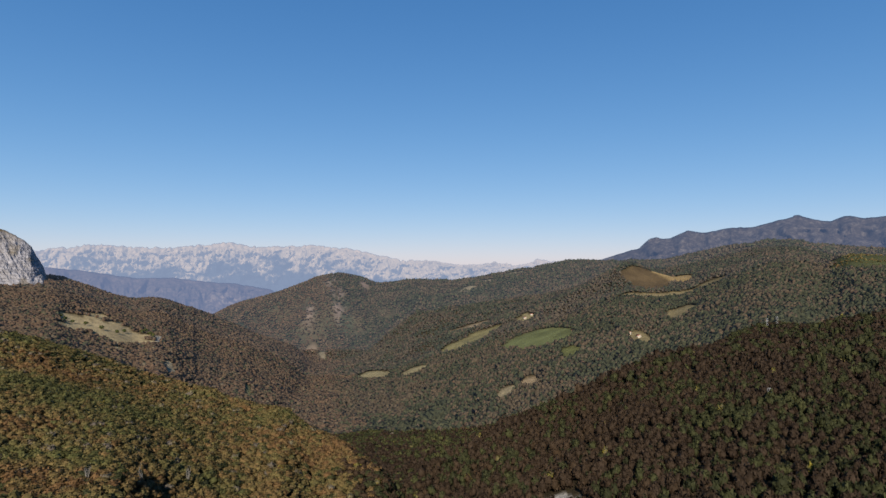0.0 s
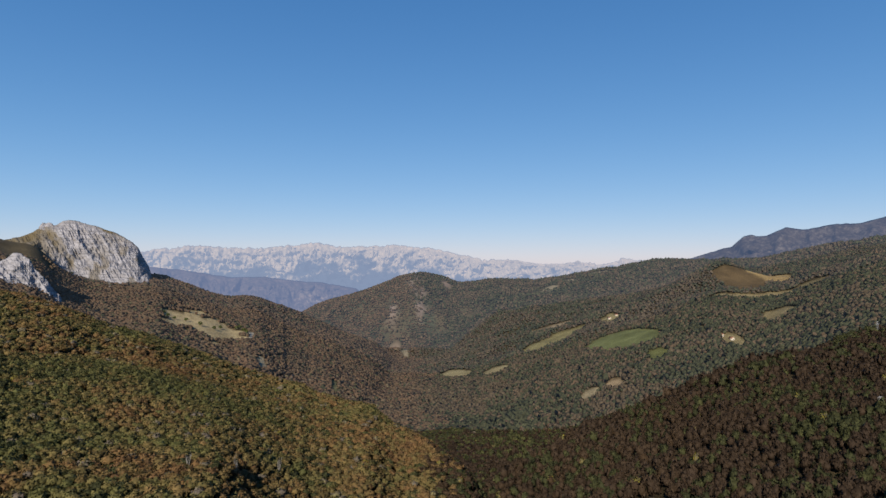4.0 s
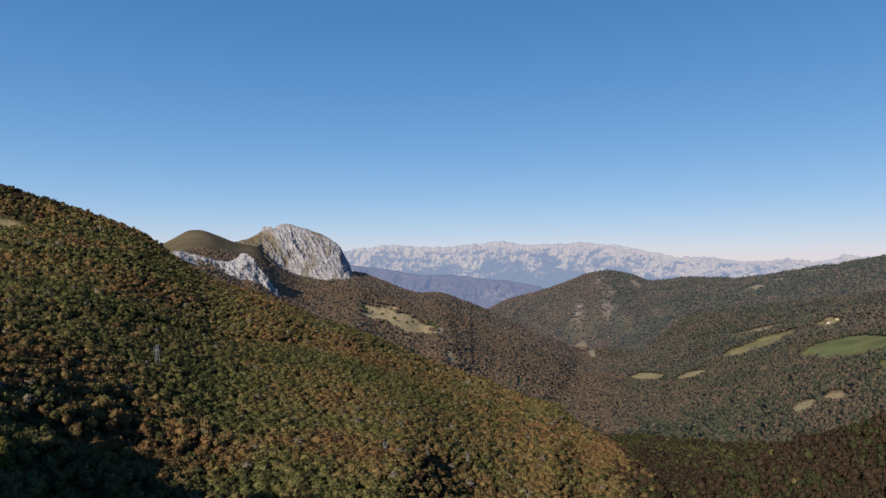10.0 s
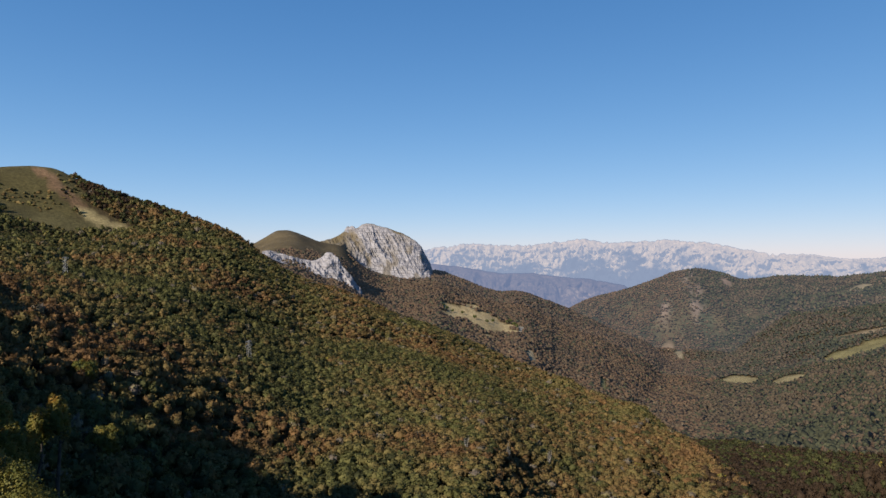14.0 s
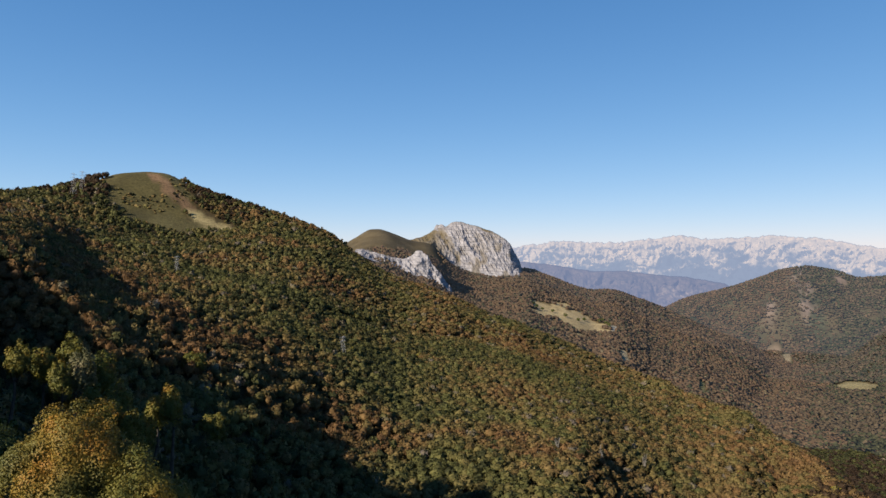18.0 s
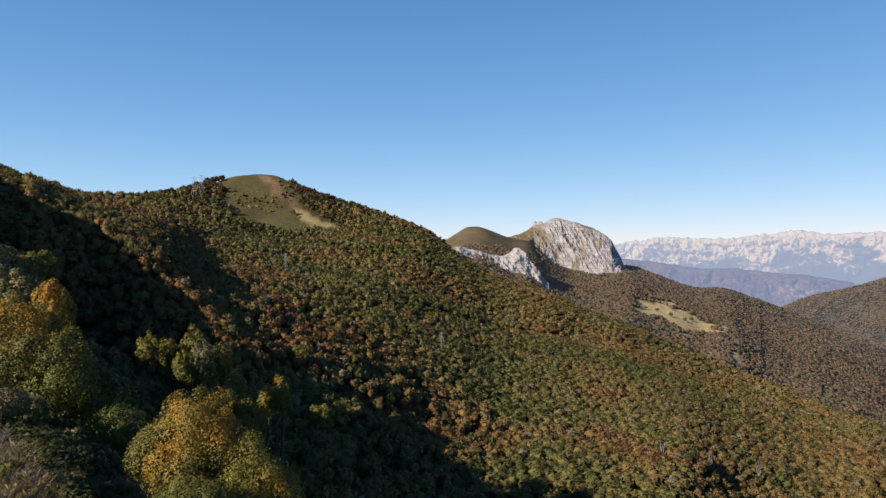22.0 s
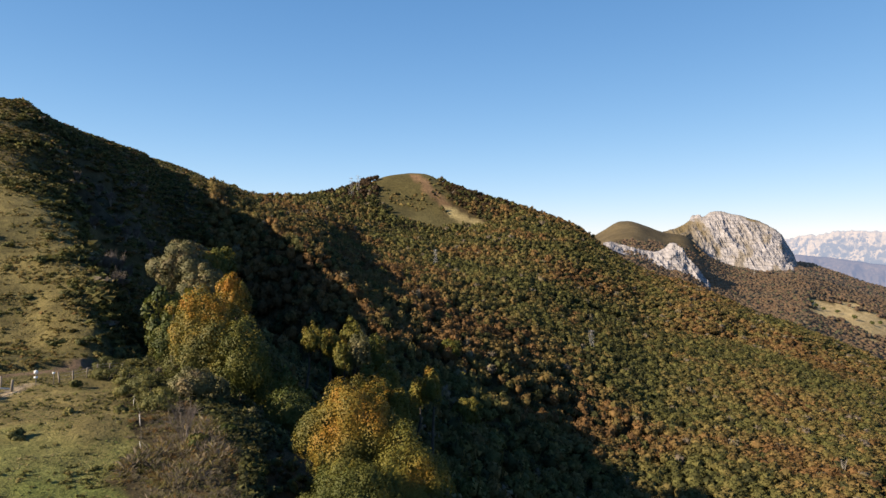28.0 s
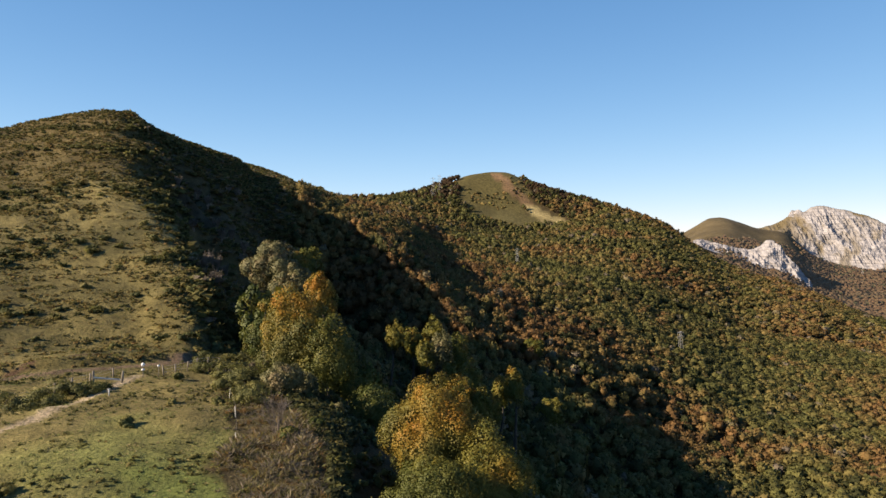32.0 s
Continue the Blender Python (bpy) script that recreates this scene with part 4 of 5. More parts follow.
def wood_tints(x, y, az, d, rng):
    """Tint of each tree: patches of one kind, single trees of another."""
    big, mid = fbm(x / 150, y / 150, 3), fbm(x / 40 + 9, y / 40, 3)
    n, g = rng.normal(0, 1, len(x)), rng.rand(len(x))
    dark = rng.uniform(0.02, 0.22, len(x))
    # beech slope by the drone: olive and ochre, a few green
    t = np.where(g < np.clip(np.interp(az, [10, 25, 40, 55], [0.03, 0.06, 0.16, 0.27]) - 0.4 * big, 0.02, 0.6), dark, np.clip(np.interp(az, [12, 22, 45], [0.48, 0.44, 0.38]) + 0.16 * big + np.interp(az, [15, 45], [0.12, 0.30]) * mid + 0.05 * n, 0.1, 0.60))
    crest = np.maximum(np.where((az > 19.9) & (az < 110), along(WOOD_SLOPE, 1, az), 0), np.where((az > 3) & (az <= 19.9), along(WOOD_SLOPE_END, 1, az), 0))
    brow = np.where(az < 12, along(NEAR_RIDGE, 1, az), 0)
    # rust brown woods under the limestone
    az = az + 3.0 * fbm(x / 120, y / 120, 3) + 1.2 * n
    d = d * (1 + 0.03 * n)
    west = (d > np.maximum(crest, 480) + 60) & (az > 9)
    t = np.where(west, np.where(g < np.clip(0.08 - 0.3 * big, 0.02, 0.5), dark + 0.05, 0.67 + 0.10 * mid + 0.04 * n), t)
    # ridge of rust beeches and dark green oaks, darker towards the right
    ridge = (az < 8) & (d < brow + 40) & (d > 0.25 * crest)
    t = np.where(ridge, np.where(g < np.clip(np.interp(az, [-34, -18, 0], [0.42, 0.30, 0.20]) - 0.8 * mid, 0.05, 0.85), dark * 0.6, np.maximum(np.interp(az, [-30, -12], [0.80, 0.73]) + 0.10 * big + 0.10 * mid + 0.05 * n, 0.66)), t)
    # dark oak woods across the valley
    east = (az <= 9) & (d >= np.maximum(brow, crest) + 40)
    t = np.where(east, np.where(g < np.clip(0.50 - 0.8 * big - 0.5 * mid, 0.1, 0.9), dark, 0.78 + 0.10 * big + 0.05 * n), t)
    t = np.clip(t, 0, 0.77)
    odd = rng.rand(len(x))
    t = np.where((odd > np.where(ridge, 0.994, 0.9985)) & (d < 900), 0.92, t)
    return np.where((odd > 0.94) & (odd <= 0.975) & (d < 1500) & (az > 8) & (odd < 0.965), 0.885, t)


WOODLAND = "mixed autumn woodland of beech and oak, rust, ochre and dark green"


def build_woods():
    rng = np.random.RandomState(3)
    leafy = [clump_crown(rng, 104, 0.175, 11) for _ in range(14)]
    lean = [clump_crown(rng, 36, 0.28, 6) for _ in range(12)]
    lump = [hard_crown(rng, ico(), 0.28) for _ in range(12)]
    oct_v = np.array([(1, 0, 0), (0, 1, 0), (-1, 0, 0), (0, -1, 0), (0, 0, 1), (0.6, 0.6, 0.6), (-.6, .6, .5)], float)
    oct_f = np.array([(0, 1, 5), (1, 4, 5), (4, 0, 5), (1, 2, 6), (2, 4, 6), (4, 1, 6), (2, 3, 4), (3, 0, 4)])
    tiny = [hard_crown(rng, (oct_v, oct_f), 0.25) for _ in range(8)]
    near_trees = None
    for k, (name, d0, d1, step, seed, variants, r0, r1, mat, slack) in enumerate((
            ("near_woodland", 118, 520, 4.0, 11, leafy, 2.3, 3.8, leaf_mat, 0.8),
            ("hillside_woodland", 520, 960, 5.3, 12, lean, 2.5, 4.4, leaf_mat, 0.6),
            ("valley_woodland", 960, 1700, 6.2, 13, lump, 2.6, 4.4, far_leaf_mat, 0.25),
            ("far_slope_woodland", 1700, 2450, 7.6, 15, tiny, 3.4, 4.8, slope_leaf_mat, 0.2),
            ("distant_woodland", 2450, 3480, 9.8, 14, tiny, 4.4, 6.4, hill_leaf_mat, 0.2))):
        x, y, z, az, d, r = scatter(d0, d1, step, -42, 90, seed, slack)
        rad = r.uniform(r0, r1, len(x)) * np.clip(1 + 0.5 * fbm(x / 50, y / 50, 2), 0.7, 1.4)
        calm = np.clip((az - 2) / 6, 0, 1) * np.clip((60 - az) / 25, 0, 1)
        rad = rad * (1 - calm) + (rad * 0.4 + 0.6 * (r0 + r1) * 0.62) * calm
        tall = rad * (r.uniform(0.85, 1.5, len(x)) * (1 - calm) + r.uniform(0.70, 0.92, len(x)) * calm)
        tall = tall * np.where((az < 2) & (d < 800), 1.25, 1.0)
        tint = wood_tints(x, y, az, d, r)
        pos = np.stack([x, y, z + tall * 0.62 + 1.2], 1)
        if k == 0:
            order = np.argsort(d)
            near_trees = [(pos[i], rad[i], tall[i], tint[i], z[i]) for i in order[:NEAR_TREES]]
            keep = order[NEAR_TREES:]
            pos, rad, tall, tint = pos[keep], rad[keep], tall[keep], tint[keep]
        ob = merged(name, pos, rad, tall, tint, variants, mat, seed + 40)
        tagged(ob, WOODLAND, "woodland", kind="stuff")
    return near_trees


NEAR_TREES = 220


# ---- single trees, bushes and small things ----
def tube(path, radii, sides=6):
    """A tapered tube along a path."""
    path = np.asarray(path, float)
    v, f = [], []
    for i, (p, r) in enumerate(zip(path, radii)):
        t = path[min(i + 1, len(path) - 1)] - path[max(i - 1, 0)]
        t = t / (np.linalg.norm(t) + 1e-9)
        a = np.cross(t, (0.3, 0.9, 0.1) if abs(t[2]) > 0.6 else (0, 0, 1))
        a /= np.linalg.norm(a)
        b_ = np.cross(t, a)
        for k in range(sides):
            w = 6.2832 * k / sides
            v.append(p + r * (a * math.cos(w) + b_ * math.sin(w)))
    for i in range(len(path) - 1):
        for k in range(sides):
            q = i * sides + (k + 1) % sides
            f.append((i * sides + k, q, q + sides))
            f.append((i * sides + k, q + sides, i * sides + k + sides))
    return np.array(v), np.array(f)


def joined(pieces):
    vs, fs, off = [], [], 0
    for v, f in pieces:
        vs.append(v)
        fs.append(np.asarray(f) + off)
        off += len(v)
    return np.concatenate(vs), np.concatenate(fs)


def trunk_mesh(name, rng, tall, girth, limbs, reach, lean=0.15):
    """Trunk with limbs that bend up into the crown; foot at the origin."""
    top = np.array([rng.normal(0, lean), rng.normal(0, lean), 1.0]) * tall
    pts = [np.zeros(3), top * 0.3 + rng.normal(0, 0.03, 3) * tall, top * 0.65, top]
    out = [tube(pts, [girth, girth * 0.75, girth * 0.5, girth * 0.12], 8)]
    for k in range(limbs):
        s = rng.uniform(0.35, 0.85)
        p0 = top * s
        w = 6.2832 * (k + rng.rand() * 0.6) / limbs
        q = np.array([math.cos(w), math.sin(w), rng.uniform(0.4, 1.0)]) * reach * rng.uniform(0.55, 0.9)
        out.append(tube([p0, p0 + q * 0.45 + (0, 0, -0.03 * tall), p0 + q], [girth * 0.36, girth * 0.22, girth * 0.05], 5))
    return quads_mesh(name, *joined(out))


def crown_mesh(name, rng, rx, rz, mid, leaves, leaf, lumps):
    """A crown of many small leaf sprays on uneven boughs, middle at height mid."""
    c = rng.normal(0, 1, (lumps, 3))
    c /= np.linalg.norm(c, axis=1)[:, None]
    c *= (rng.uniform(0.2, 1.0, lumps) ** 0.5 * 0.80)[:, None]
    c[:, 2] = np.where(c[:, 2] < -0.45, -0.45, c[:, 2])
    rad = rng.uniform(0.17, 0.40, lumps)
    who = rng.choice(lumps, leaves, p=rad ** 2 / (rad ** 2).sum())
    o = rng.normal(0, 1, (leaves, 3))
    o[:, 2] += 0.3
    o /= np.linalg.norm(o, axis=1)[:, None]
    p = c[who] + o * (rad[who] * rng.uniform(0.55, 1.12, leaves))[:, None]
    v, f, n = leaf_cards(rng, p * (rx, rx, rz) + (0, 0, mid), unit(o + 0.5 * unit(p)), leaf, 0.65)
    return quads_mesh(name, v, f, n)


def dome_crown(name, rng, rx, rz, mid, leaves, leaf, lumps):
    """A closed, lumpy crown: boughs all over a dome, leaf sprays on each, a dense inside."""
    k = np.arange(lumps) + 0.5
    up = 1 - 1.55 * k / lumps
    turn = 2.39996 * k + rng.uniform(0, 6.28)
    flat = np.sqrt(1 - up * up)
    c = np.stack([flat * np.cos(turn), flat * np.sin(turn), up], 1) + rng.normal(0, 0.10, (lumps, 3))
    c *= rng.uniform(0.58, 0.84, lumps)[:, None]
    rad = rng.uniform(0.19, 0.37, lumps)
    who = rng.choice(lumps, leaves, p=rad ** 2 / (rad ** 2).sum())
    o = rng.normal(0, 1, (leaves, 3)) + c[who] * 0.9
    o[:, 2] += 0.25
    o /= np.linalg.norm(o, axis=1)[:, None]
    p = c[who] + o * (rad[who] * rng.uniform(0.72, 1.08, leaves) ** 1.0)[:, None]
    v, f, n = leaf_cards(rng, p * (rx, rx, rz) + (0, 0, mid), unit(o + 0.3 * unit(p)), leaf, 0.55)
    iv, jf = ico()
    body = iv * rng.uniform(0.52, 0.66, (len(iv), 1)) * (rx, rx, rz) + (0, 0, mid)
    return quads_mesh(name, np.concatenate([v, body]), np.concatenate([f, jf + len(v)]), np.concatenate([n, iv]))


def single_tree(name, label, rng, spot, tall, rx, rz, leaves, leaf, mat, lumps=30, girth=None, limbs=7, trunk_mat=None, category="tree", group=""):
    t = new(name)
    t.location = spot
    g = girth or 0.022 * tall
    part("trunk", trunk_mesh("trunk", rng, tall - rz * 0.7, g, limbs, rx * 0.6, 0.05), trunk_mat or bark, t)
    part("crown", dome_crown("crown", rng, rx, rz, tall - rz * 0.98, leaves, leaf, lumps), mat, t)
    return tagged(t, label, category, group)


def bush(name, label, rng, spot, r, tall, leaves, leaf, mat, group=""):
    """A bush of several stems with leaf sprays down to the ground."""
    t = new(name)
    t.location = spot
    stems = []
    for k in range(6):
        w = 6.2832 * k / 6 + rng.rand()
        q = np.array([math.cos(w) * r * 0.6, math.sin(w) * r * 0.6, tall * rng.uniform(0.6, 0.9)])
        stems.append(tube([(0, 0, -0.1), q * (0.4, 0.4, 0.5), q], [0.05, 0.035, 0.012], 4))
    part("stem_cluster", quads_mesh("stem_cluster", *joined(stems)), bark, t)
    part("foliage", crown_mesh("foliage", rng, r, tall * 0.62, tall * 0.46, leaves, leaf, 14), mat, t)
    return tagged(t, label, "bush", group)


def twig_clump(rng, twigs):
    """A unit tangle of dry canes: thin blades that arch up and out from a few roots."""
    root = rng.normal(0, 0.35, (twigs, 3)) * (1, 1, 0)
    way = rng.normal(0, 0.55, (twigs, 3))
    way[:, 2] = np.abs(way[:, 2]) + 0.35
    side = np.cross(way, rng.normal(0, 1, (twigs, 3)))
    side *= (rng.uniform(0.025, 0.06, twigs) / np.linalg.norm(side, axis=1))[:, None]
    root[:, 2] -= 0.25
    v = np.stack([root - side, root + side, root + way * 0.6 + side, root + way * (1, 1, 0.8)], 1).reshape(-1, 3)
    i = np.arange(twigs)[:, None] * 4
    return v, np.concatenate([i + [0, 1, 2], i + [0, 2, 3]], 1).reshape(-1, 3)


def bare_bush(name, label, rng, spot, r, tall, mat, twigs=160, thick=0.02, category="bush", group=""):
    """A leafless bush: a fan of branches that fork into fine twigs."""
    t = new(name)
    t.location = spot
    br, tw = [], []
    for k in range(9):
        w = 6.2832 * k / 9 + rng.rand()
        q = np.array([math.cos(w) * r * rng.uniform(.3, .9), math.sin(w) * r * rng.uniform(.3, .9), tall * rng.uniform(.65, 1.0)])
        mid_ = q * (.35, .35, .5)
        br.append(tube([(0, 0, -0.1), mid_, q], [thick * 2.4, thick * 1.6, thick * .5], 5))
        for j in range(twigs // 9):
            s = rng.uniform(.25, 1)
            p0 = mid_ + (q - mid_) * s
            e = p0 + rng.normal(0, .2, 3) * r + (0, 0, tall * rng.uniform(.05, .28))
            tw.append(tube([p0, e], [thick * .8, thick * .25], 3))
    part("branch_fan", quads_mesh("branch_fan", *joined(br)), mat, t)
    part("twig_spray", quads_mesh("twig_spray", *joined(tw)), mat, t)
    return tagged(t, label, category, group)


def spot(az, d, down=0.15):
    return place(az, d, -down)


def build_near_trees(near):
    """Single trees of the hollow and the near wood, each a trunk and a crown."""
    rng = np.random.RandomState(21)
    kinds = []
    for k in range(9):
        kinds.append((trunk_mesh("trunk", rng, 1.25, 0.05, 6, 0.8), crown_mesh("crown", rng, 1.0, 1.0, 1.25, 700, 0.095, 18)))
    mats = {"rust": rust_leaf, "olive": olive_leaf, "green": green_leaf, "grey": grey_leaf}
    words = {"rust": "rust brown autumn beech tree in the wooded hollow", "olive": "olive and ochre beech tree in the wooded hollow",
             "green": "dark green oak tree in the wooded hollow", "grey": "greyish green willow in the wooded hollow"}
    crowns = {}
    for i, (pos, rad, tall, tint, z) in enumerate(near):
        kind = "green" if tint < 0.3 else "olive" if tint < 0.62 else "rust" if tint < 0.84 else "grey"
        j = i % len(kinds)
        if (j, kind) not in crowns:
            me = kinds[j][1].copy()
            me.materials.append(mats[kind])
            crowns[j, kind] = me
        t = new("woodland_tree")
        t.matrix_world = Matrix.Translation((pos[0], pos[1], z - 0.3)) @ Matrix.Rotation(rng.uniform(0, 6.28), 4, 'Z') @ Matrix.Diagonal((rad * 1.05, rad * 1.05, tall * 1.05, 1))
        part("trunk", kinds[j][0], bark, t)
        part("crown", crowns[j, kind], None, t)
        tagged(t, words[kind], "tree", "woodland trees")


# bearing, distance, height, crown radius, crown half height, kind
HERO = [
    (81.3, 88, 13.3, 5, 7.8, "orange"), (78.5, 84, 10.6, 3.5, 5.6, "gold"), (80.9, 78, 3, 2.1, 1.8, "grey"), (77.1, 87, 7.6, 2, 3.5, "green"), (83.8, 100, 10.8, 1.2, 1.1, "olive"),
    (79.1, 126, 21.6, 3.4, 5.6, "orange"), (82.9, 150, 24, 6.4, 6.2, "grey"), (80.9, 152, 27.5, 5.6, 7, "olive"),
    (81.6, 138, 20, 4.6, 5.4, "grey"), (72.6, 168, 26, 1.5, 2, "gold"),
    (70.9, 172, 28.8, 1.5, 1.9, "olive"), (69.1, 176, 34.7, 2, 2.7, "gold"), (68.5, 168, 32.7, 2.4, 2.7, "grey"), (67, 174, 36, 2.3, 2.8, "olive"), (69.9, 166, 26.5, 1.3, 1.5, "gold"),
    (67.8, 146, 27.7, 1.6, 1.9, "gold"), (66.6, 142, 29.6, 2, 2.5, "olive"), (65.6, 148, 31.3, 2, 2.5, "gold"), (64.1, 150, 28.2, 2, 2.5, "olive"), (62, 152, 26.1, 2.3, 2.8, "gold"),
    (63.1, 156, 25.8, 1.5, 1.9, "olive"), (64.9, 140, 29, 1.5, 2, "gold"), (68.8, 53, 12.9, 4.1, 5.3, "orange"), (64.6, 49, 14.5, 3.4, 5, "gold"), (68.7, 46, 8.8, 3.4, 4, "gold"),
    (61.6, 52, 10.5, 3.5, 4.8, "olive"), (58.6, 60, 10.5, 3.6, 4.6, "olive"), (58.8, 205, 13, 4.6, 5.6, "gold"), (60.3, 266, 9.9, 4.8, 4.8, "olive"), (82.3, 74, 3.8, 2.2, 2, "grey"),
    (84, 106, 7.5, 3.2, 3.5, "green"), (71, 94, 10, 3.8, 4.4, "green"), (68, 98, 11, 4, 4.6, "olive"), (65, 94, 10, 3.6, 4.2, "green"), (62, 104, 10.5, 3.8, 4.3, "olive"),
    (58.5, 92, 10.5, 3.8, 4.4, "olive"), (55, 98, 10, 3.8, 4.2, "green"), (51.5, 108, 10.5, 3.9, 4.4, "olive"), (66.5, 80, 9, 3.4, 3.8, "green"), (74.6, 78, 6.5, 2.8, 3, "green"),
    (61, 78, 9, 3.4, 3.9, "green"),
]
HERO_WORDS = {"orange": "orange and gold autumn beech tree at the edge of the hollow", "gold": "golden green autumn beech tree with a broad crown",
              "olive": "olive green beech tree turning ochre", "green": "dark green tree in the shaded hollow", "grey": "greyish green willow tree beside the beeches"}


def build_heroes():
    rng = np.random.RandomState(5)
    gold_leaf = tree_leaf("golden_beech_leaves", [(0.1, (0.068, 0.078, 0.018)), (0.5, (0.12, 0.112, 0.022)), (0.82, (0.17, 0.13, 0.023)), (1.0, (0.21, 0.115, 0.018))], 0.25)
    mats = {"orange": orange_leaf, "gold": gold_leaf, "olive": olive_leaf, "green": green_leaf, "grey": grey_leaf}
    for az, d, tall, rx, rz, kind in HERO:
        if d > 100:
            rz, rx = max(rz, 0.19 * tall), max(rx, 0.095 * tall)
        n = int(np.clip(32000 * (55 / d) ** 1.7 * (rx / 4.2) ** 2, 1600, 40000))
        if az < 77.5 and 70 < d < 115:
            n = n // 2
        leaf = np.clip(0.076 * (d / 50) ** 0.95, 0.07, 0.30)
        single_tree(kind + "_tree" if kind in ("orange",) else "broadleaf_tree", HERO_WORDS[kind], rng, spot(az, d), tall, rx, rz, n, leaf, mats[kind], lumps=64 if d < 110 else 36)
    # bushes of the spur's edge
    for az, d, r, h, kind in [(88.6, 92, 2.4, 2.0, "broom"), (87.2, 88, 2.6, 2.3, "broom"), (85.9, 84, 2.6, 2.4, "broom"), (86.6, 78, 2.0, 1.8, "broom"), (85.4, 74, 2.1, 2.1, "broom"), (84.7, 68, 2.1, 2.2, "broom"),
                              (90.9, 87, 0.9, 1.0, "broom"), (91.3, 72, 0.7, 0.7, "broom"), (94.5, 62, 0.9, 0.9, "broom"), (84.0, 92, 2.4, 2.6, "heather"), (87.8, 69, 0.8, 0.7, "broom"), (103.5, 50, 1.3, 1.1, "broom"),
                              (99.5, 83, 2.8, 2.3, "broom"), (97.5, 82, 2.1, 1.7, "broom"), (96.4, 83.5, 1.5, 1.2, "broom"), (101.0, 81, 3.0, 2.4, "broom"), (102.9, 82, 2.6, 2.0, "broom"), (100.3, 79.5, 2.1, 1.7, "broom"), (98.4, 83, 2.0, 1.8, "broom"),
                              (99.5, 212, 1.6, 1.7, "hill"), (101.7, 205, 2.4, 1.6, "hill"), (102.7, 204, 1.8, 1.4, "hill"), (100.9, 173, 1.7, 1.5, "hill"), (99.4, 174, 1.5, 1.4, "hill"), (102.7, 168, 1.5, 1.3, "hill"), (102.4, 179, 1.4, 1.4, "hill"), (97.1, 165, 1.4, 1.3, "hill"), (98.0, 170, 1.8, 1.3, "hill"), (96.3, 172, 1.6, 1.4, "hill"), (95.2, 166, 1.5, 1.2, "hill"),
                              (102.5, 245, 1.8, 1.4, "hill"), (99.2, 137, 1.4, 0.8, "hill"), (102.1, 137, 1.3, 0.7, "hill"), (100.9, 123.5, 1.1, 0.7, "hill"), (95.5, 113, 1.2, 0.9, "hill"), (94.7, 113, 0.9, 0.7, "hill"), (97.5, 146, 1.2, 0.9, "hill"), (94.0, 140, 1.2, 0.9, "hill"), (93.2, 154, 1.6, 1.3, "hill"), (92.6, 170, 1.8, 1.6, "hill"), (92.2, 190, 2.0, 1.7, "hill"), (93.4, 182, 1.6, 1.5, "hill"),
                              (79.6, 60, 1.1, 1.2, "green"), (82.0, 55, 1.3, 1.4, "green"), (77.2, 50, 1.0, 1.1, "green"), (77.5, 72, 1.3, 1.7, "pale"), (88.7, 103, 2.2, 1.8, "broom"), (86.9, 108, 2.2, 2.0, "broom"), (90.3, 112, 1.6, 1.4, "broom"), (92.2, 116, 1.5, 1.3, "broom")]:
        mat, words = {"broom": (broom_leaf, "olive green broom bush on the grassy spur"), "hill": (broom_leaf, "low dark green broom bush on the dry hillside"), "heather": (heather_leaf, "dry brown heather bush at the hollow's edge"),
                      "green": (green_leaf, "small green bush on the bramble slope"), "pale": (grey_leaf, "pale grey green bush in the dark hollow")}[kind]
        bush("broom_bush" if kind in ("broom", "hill") else "bush", words, rng, spot(az, d), r, h, 900 if d > 110 else 2400, 0.14 if d > 110 else 0.085, mat, "bushes of the spur")
    bare_bush("bare_bush", "leafless grey bush beside the bramble slope", rng, spot(82.9, 56), 1.7, 3.3, bare_twig, 320)
    for az, d in [(87.8, 240), (86.6, 237), (85.6, 284), (83.7, 282), (88.5, 260), (89.3, 273), (86.9, 304), (88.5, 209), (88.7, 170), (87.8, 172), (86.6, 201), (90.8, 252), (86.1, 306), (85.6, 228), (87.2, 190), (84.2, 185), (89.6, 215), (88.0, 150), (86.0, 160), (87.4, 222)]:
        bare_bush("bare_tree", "leafless grey birch on the shaded flank", rng, spot(az, d), rng.uniform(1.5, 2.4), rng.uniform(3, 5.5), bare_twig, 330, 0.05, "tree", "leafless trees")
    # dark trees standing about the pale clearing
    for az, d, h in [(30.6, 1372, 8), (30.1, 1366, 7), (29.2, 1378, 8), (28.1, 1352, 10), (27.0, 1350, 9), (26.5, 1388, 8), (25.2, 1425, 10), (24.9, 1432, 9), (24.6, 1392, 11), (24.4, 1372, 10), (25.0, 1438, 9), (30.9, 1390, 8)]:
        single_tree("meadow_tree", "dark round tree on the pale hill clearing", rng, spot(az, d), h, h * 0.48, h * 0.42, 380, 0.55, green_leaf, lumps=14, group="trees of the clearing")
    # single dead trees of the wood
    for az, d, h in [(25.2, 300, 11), (28.9, 290, 9), (21.6, 330, 10)]:
        bare_bush("dead_tree", "bleached dead tree standing in the wood", rng, spot(az, d), 1.6, h, pale_bark, 60, 0.07, "tree", "dead trees")


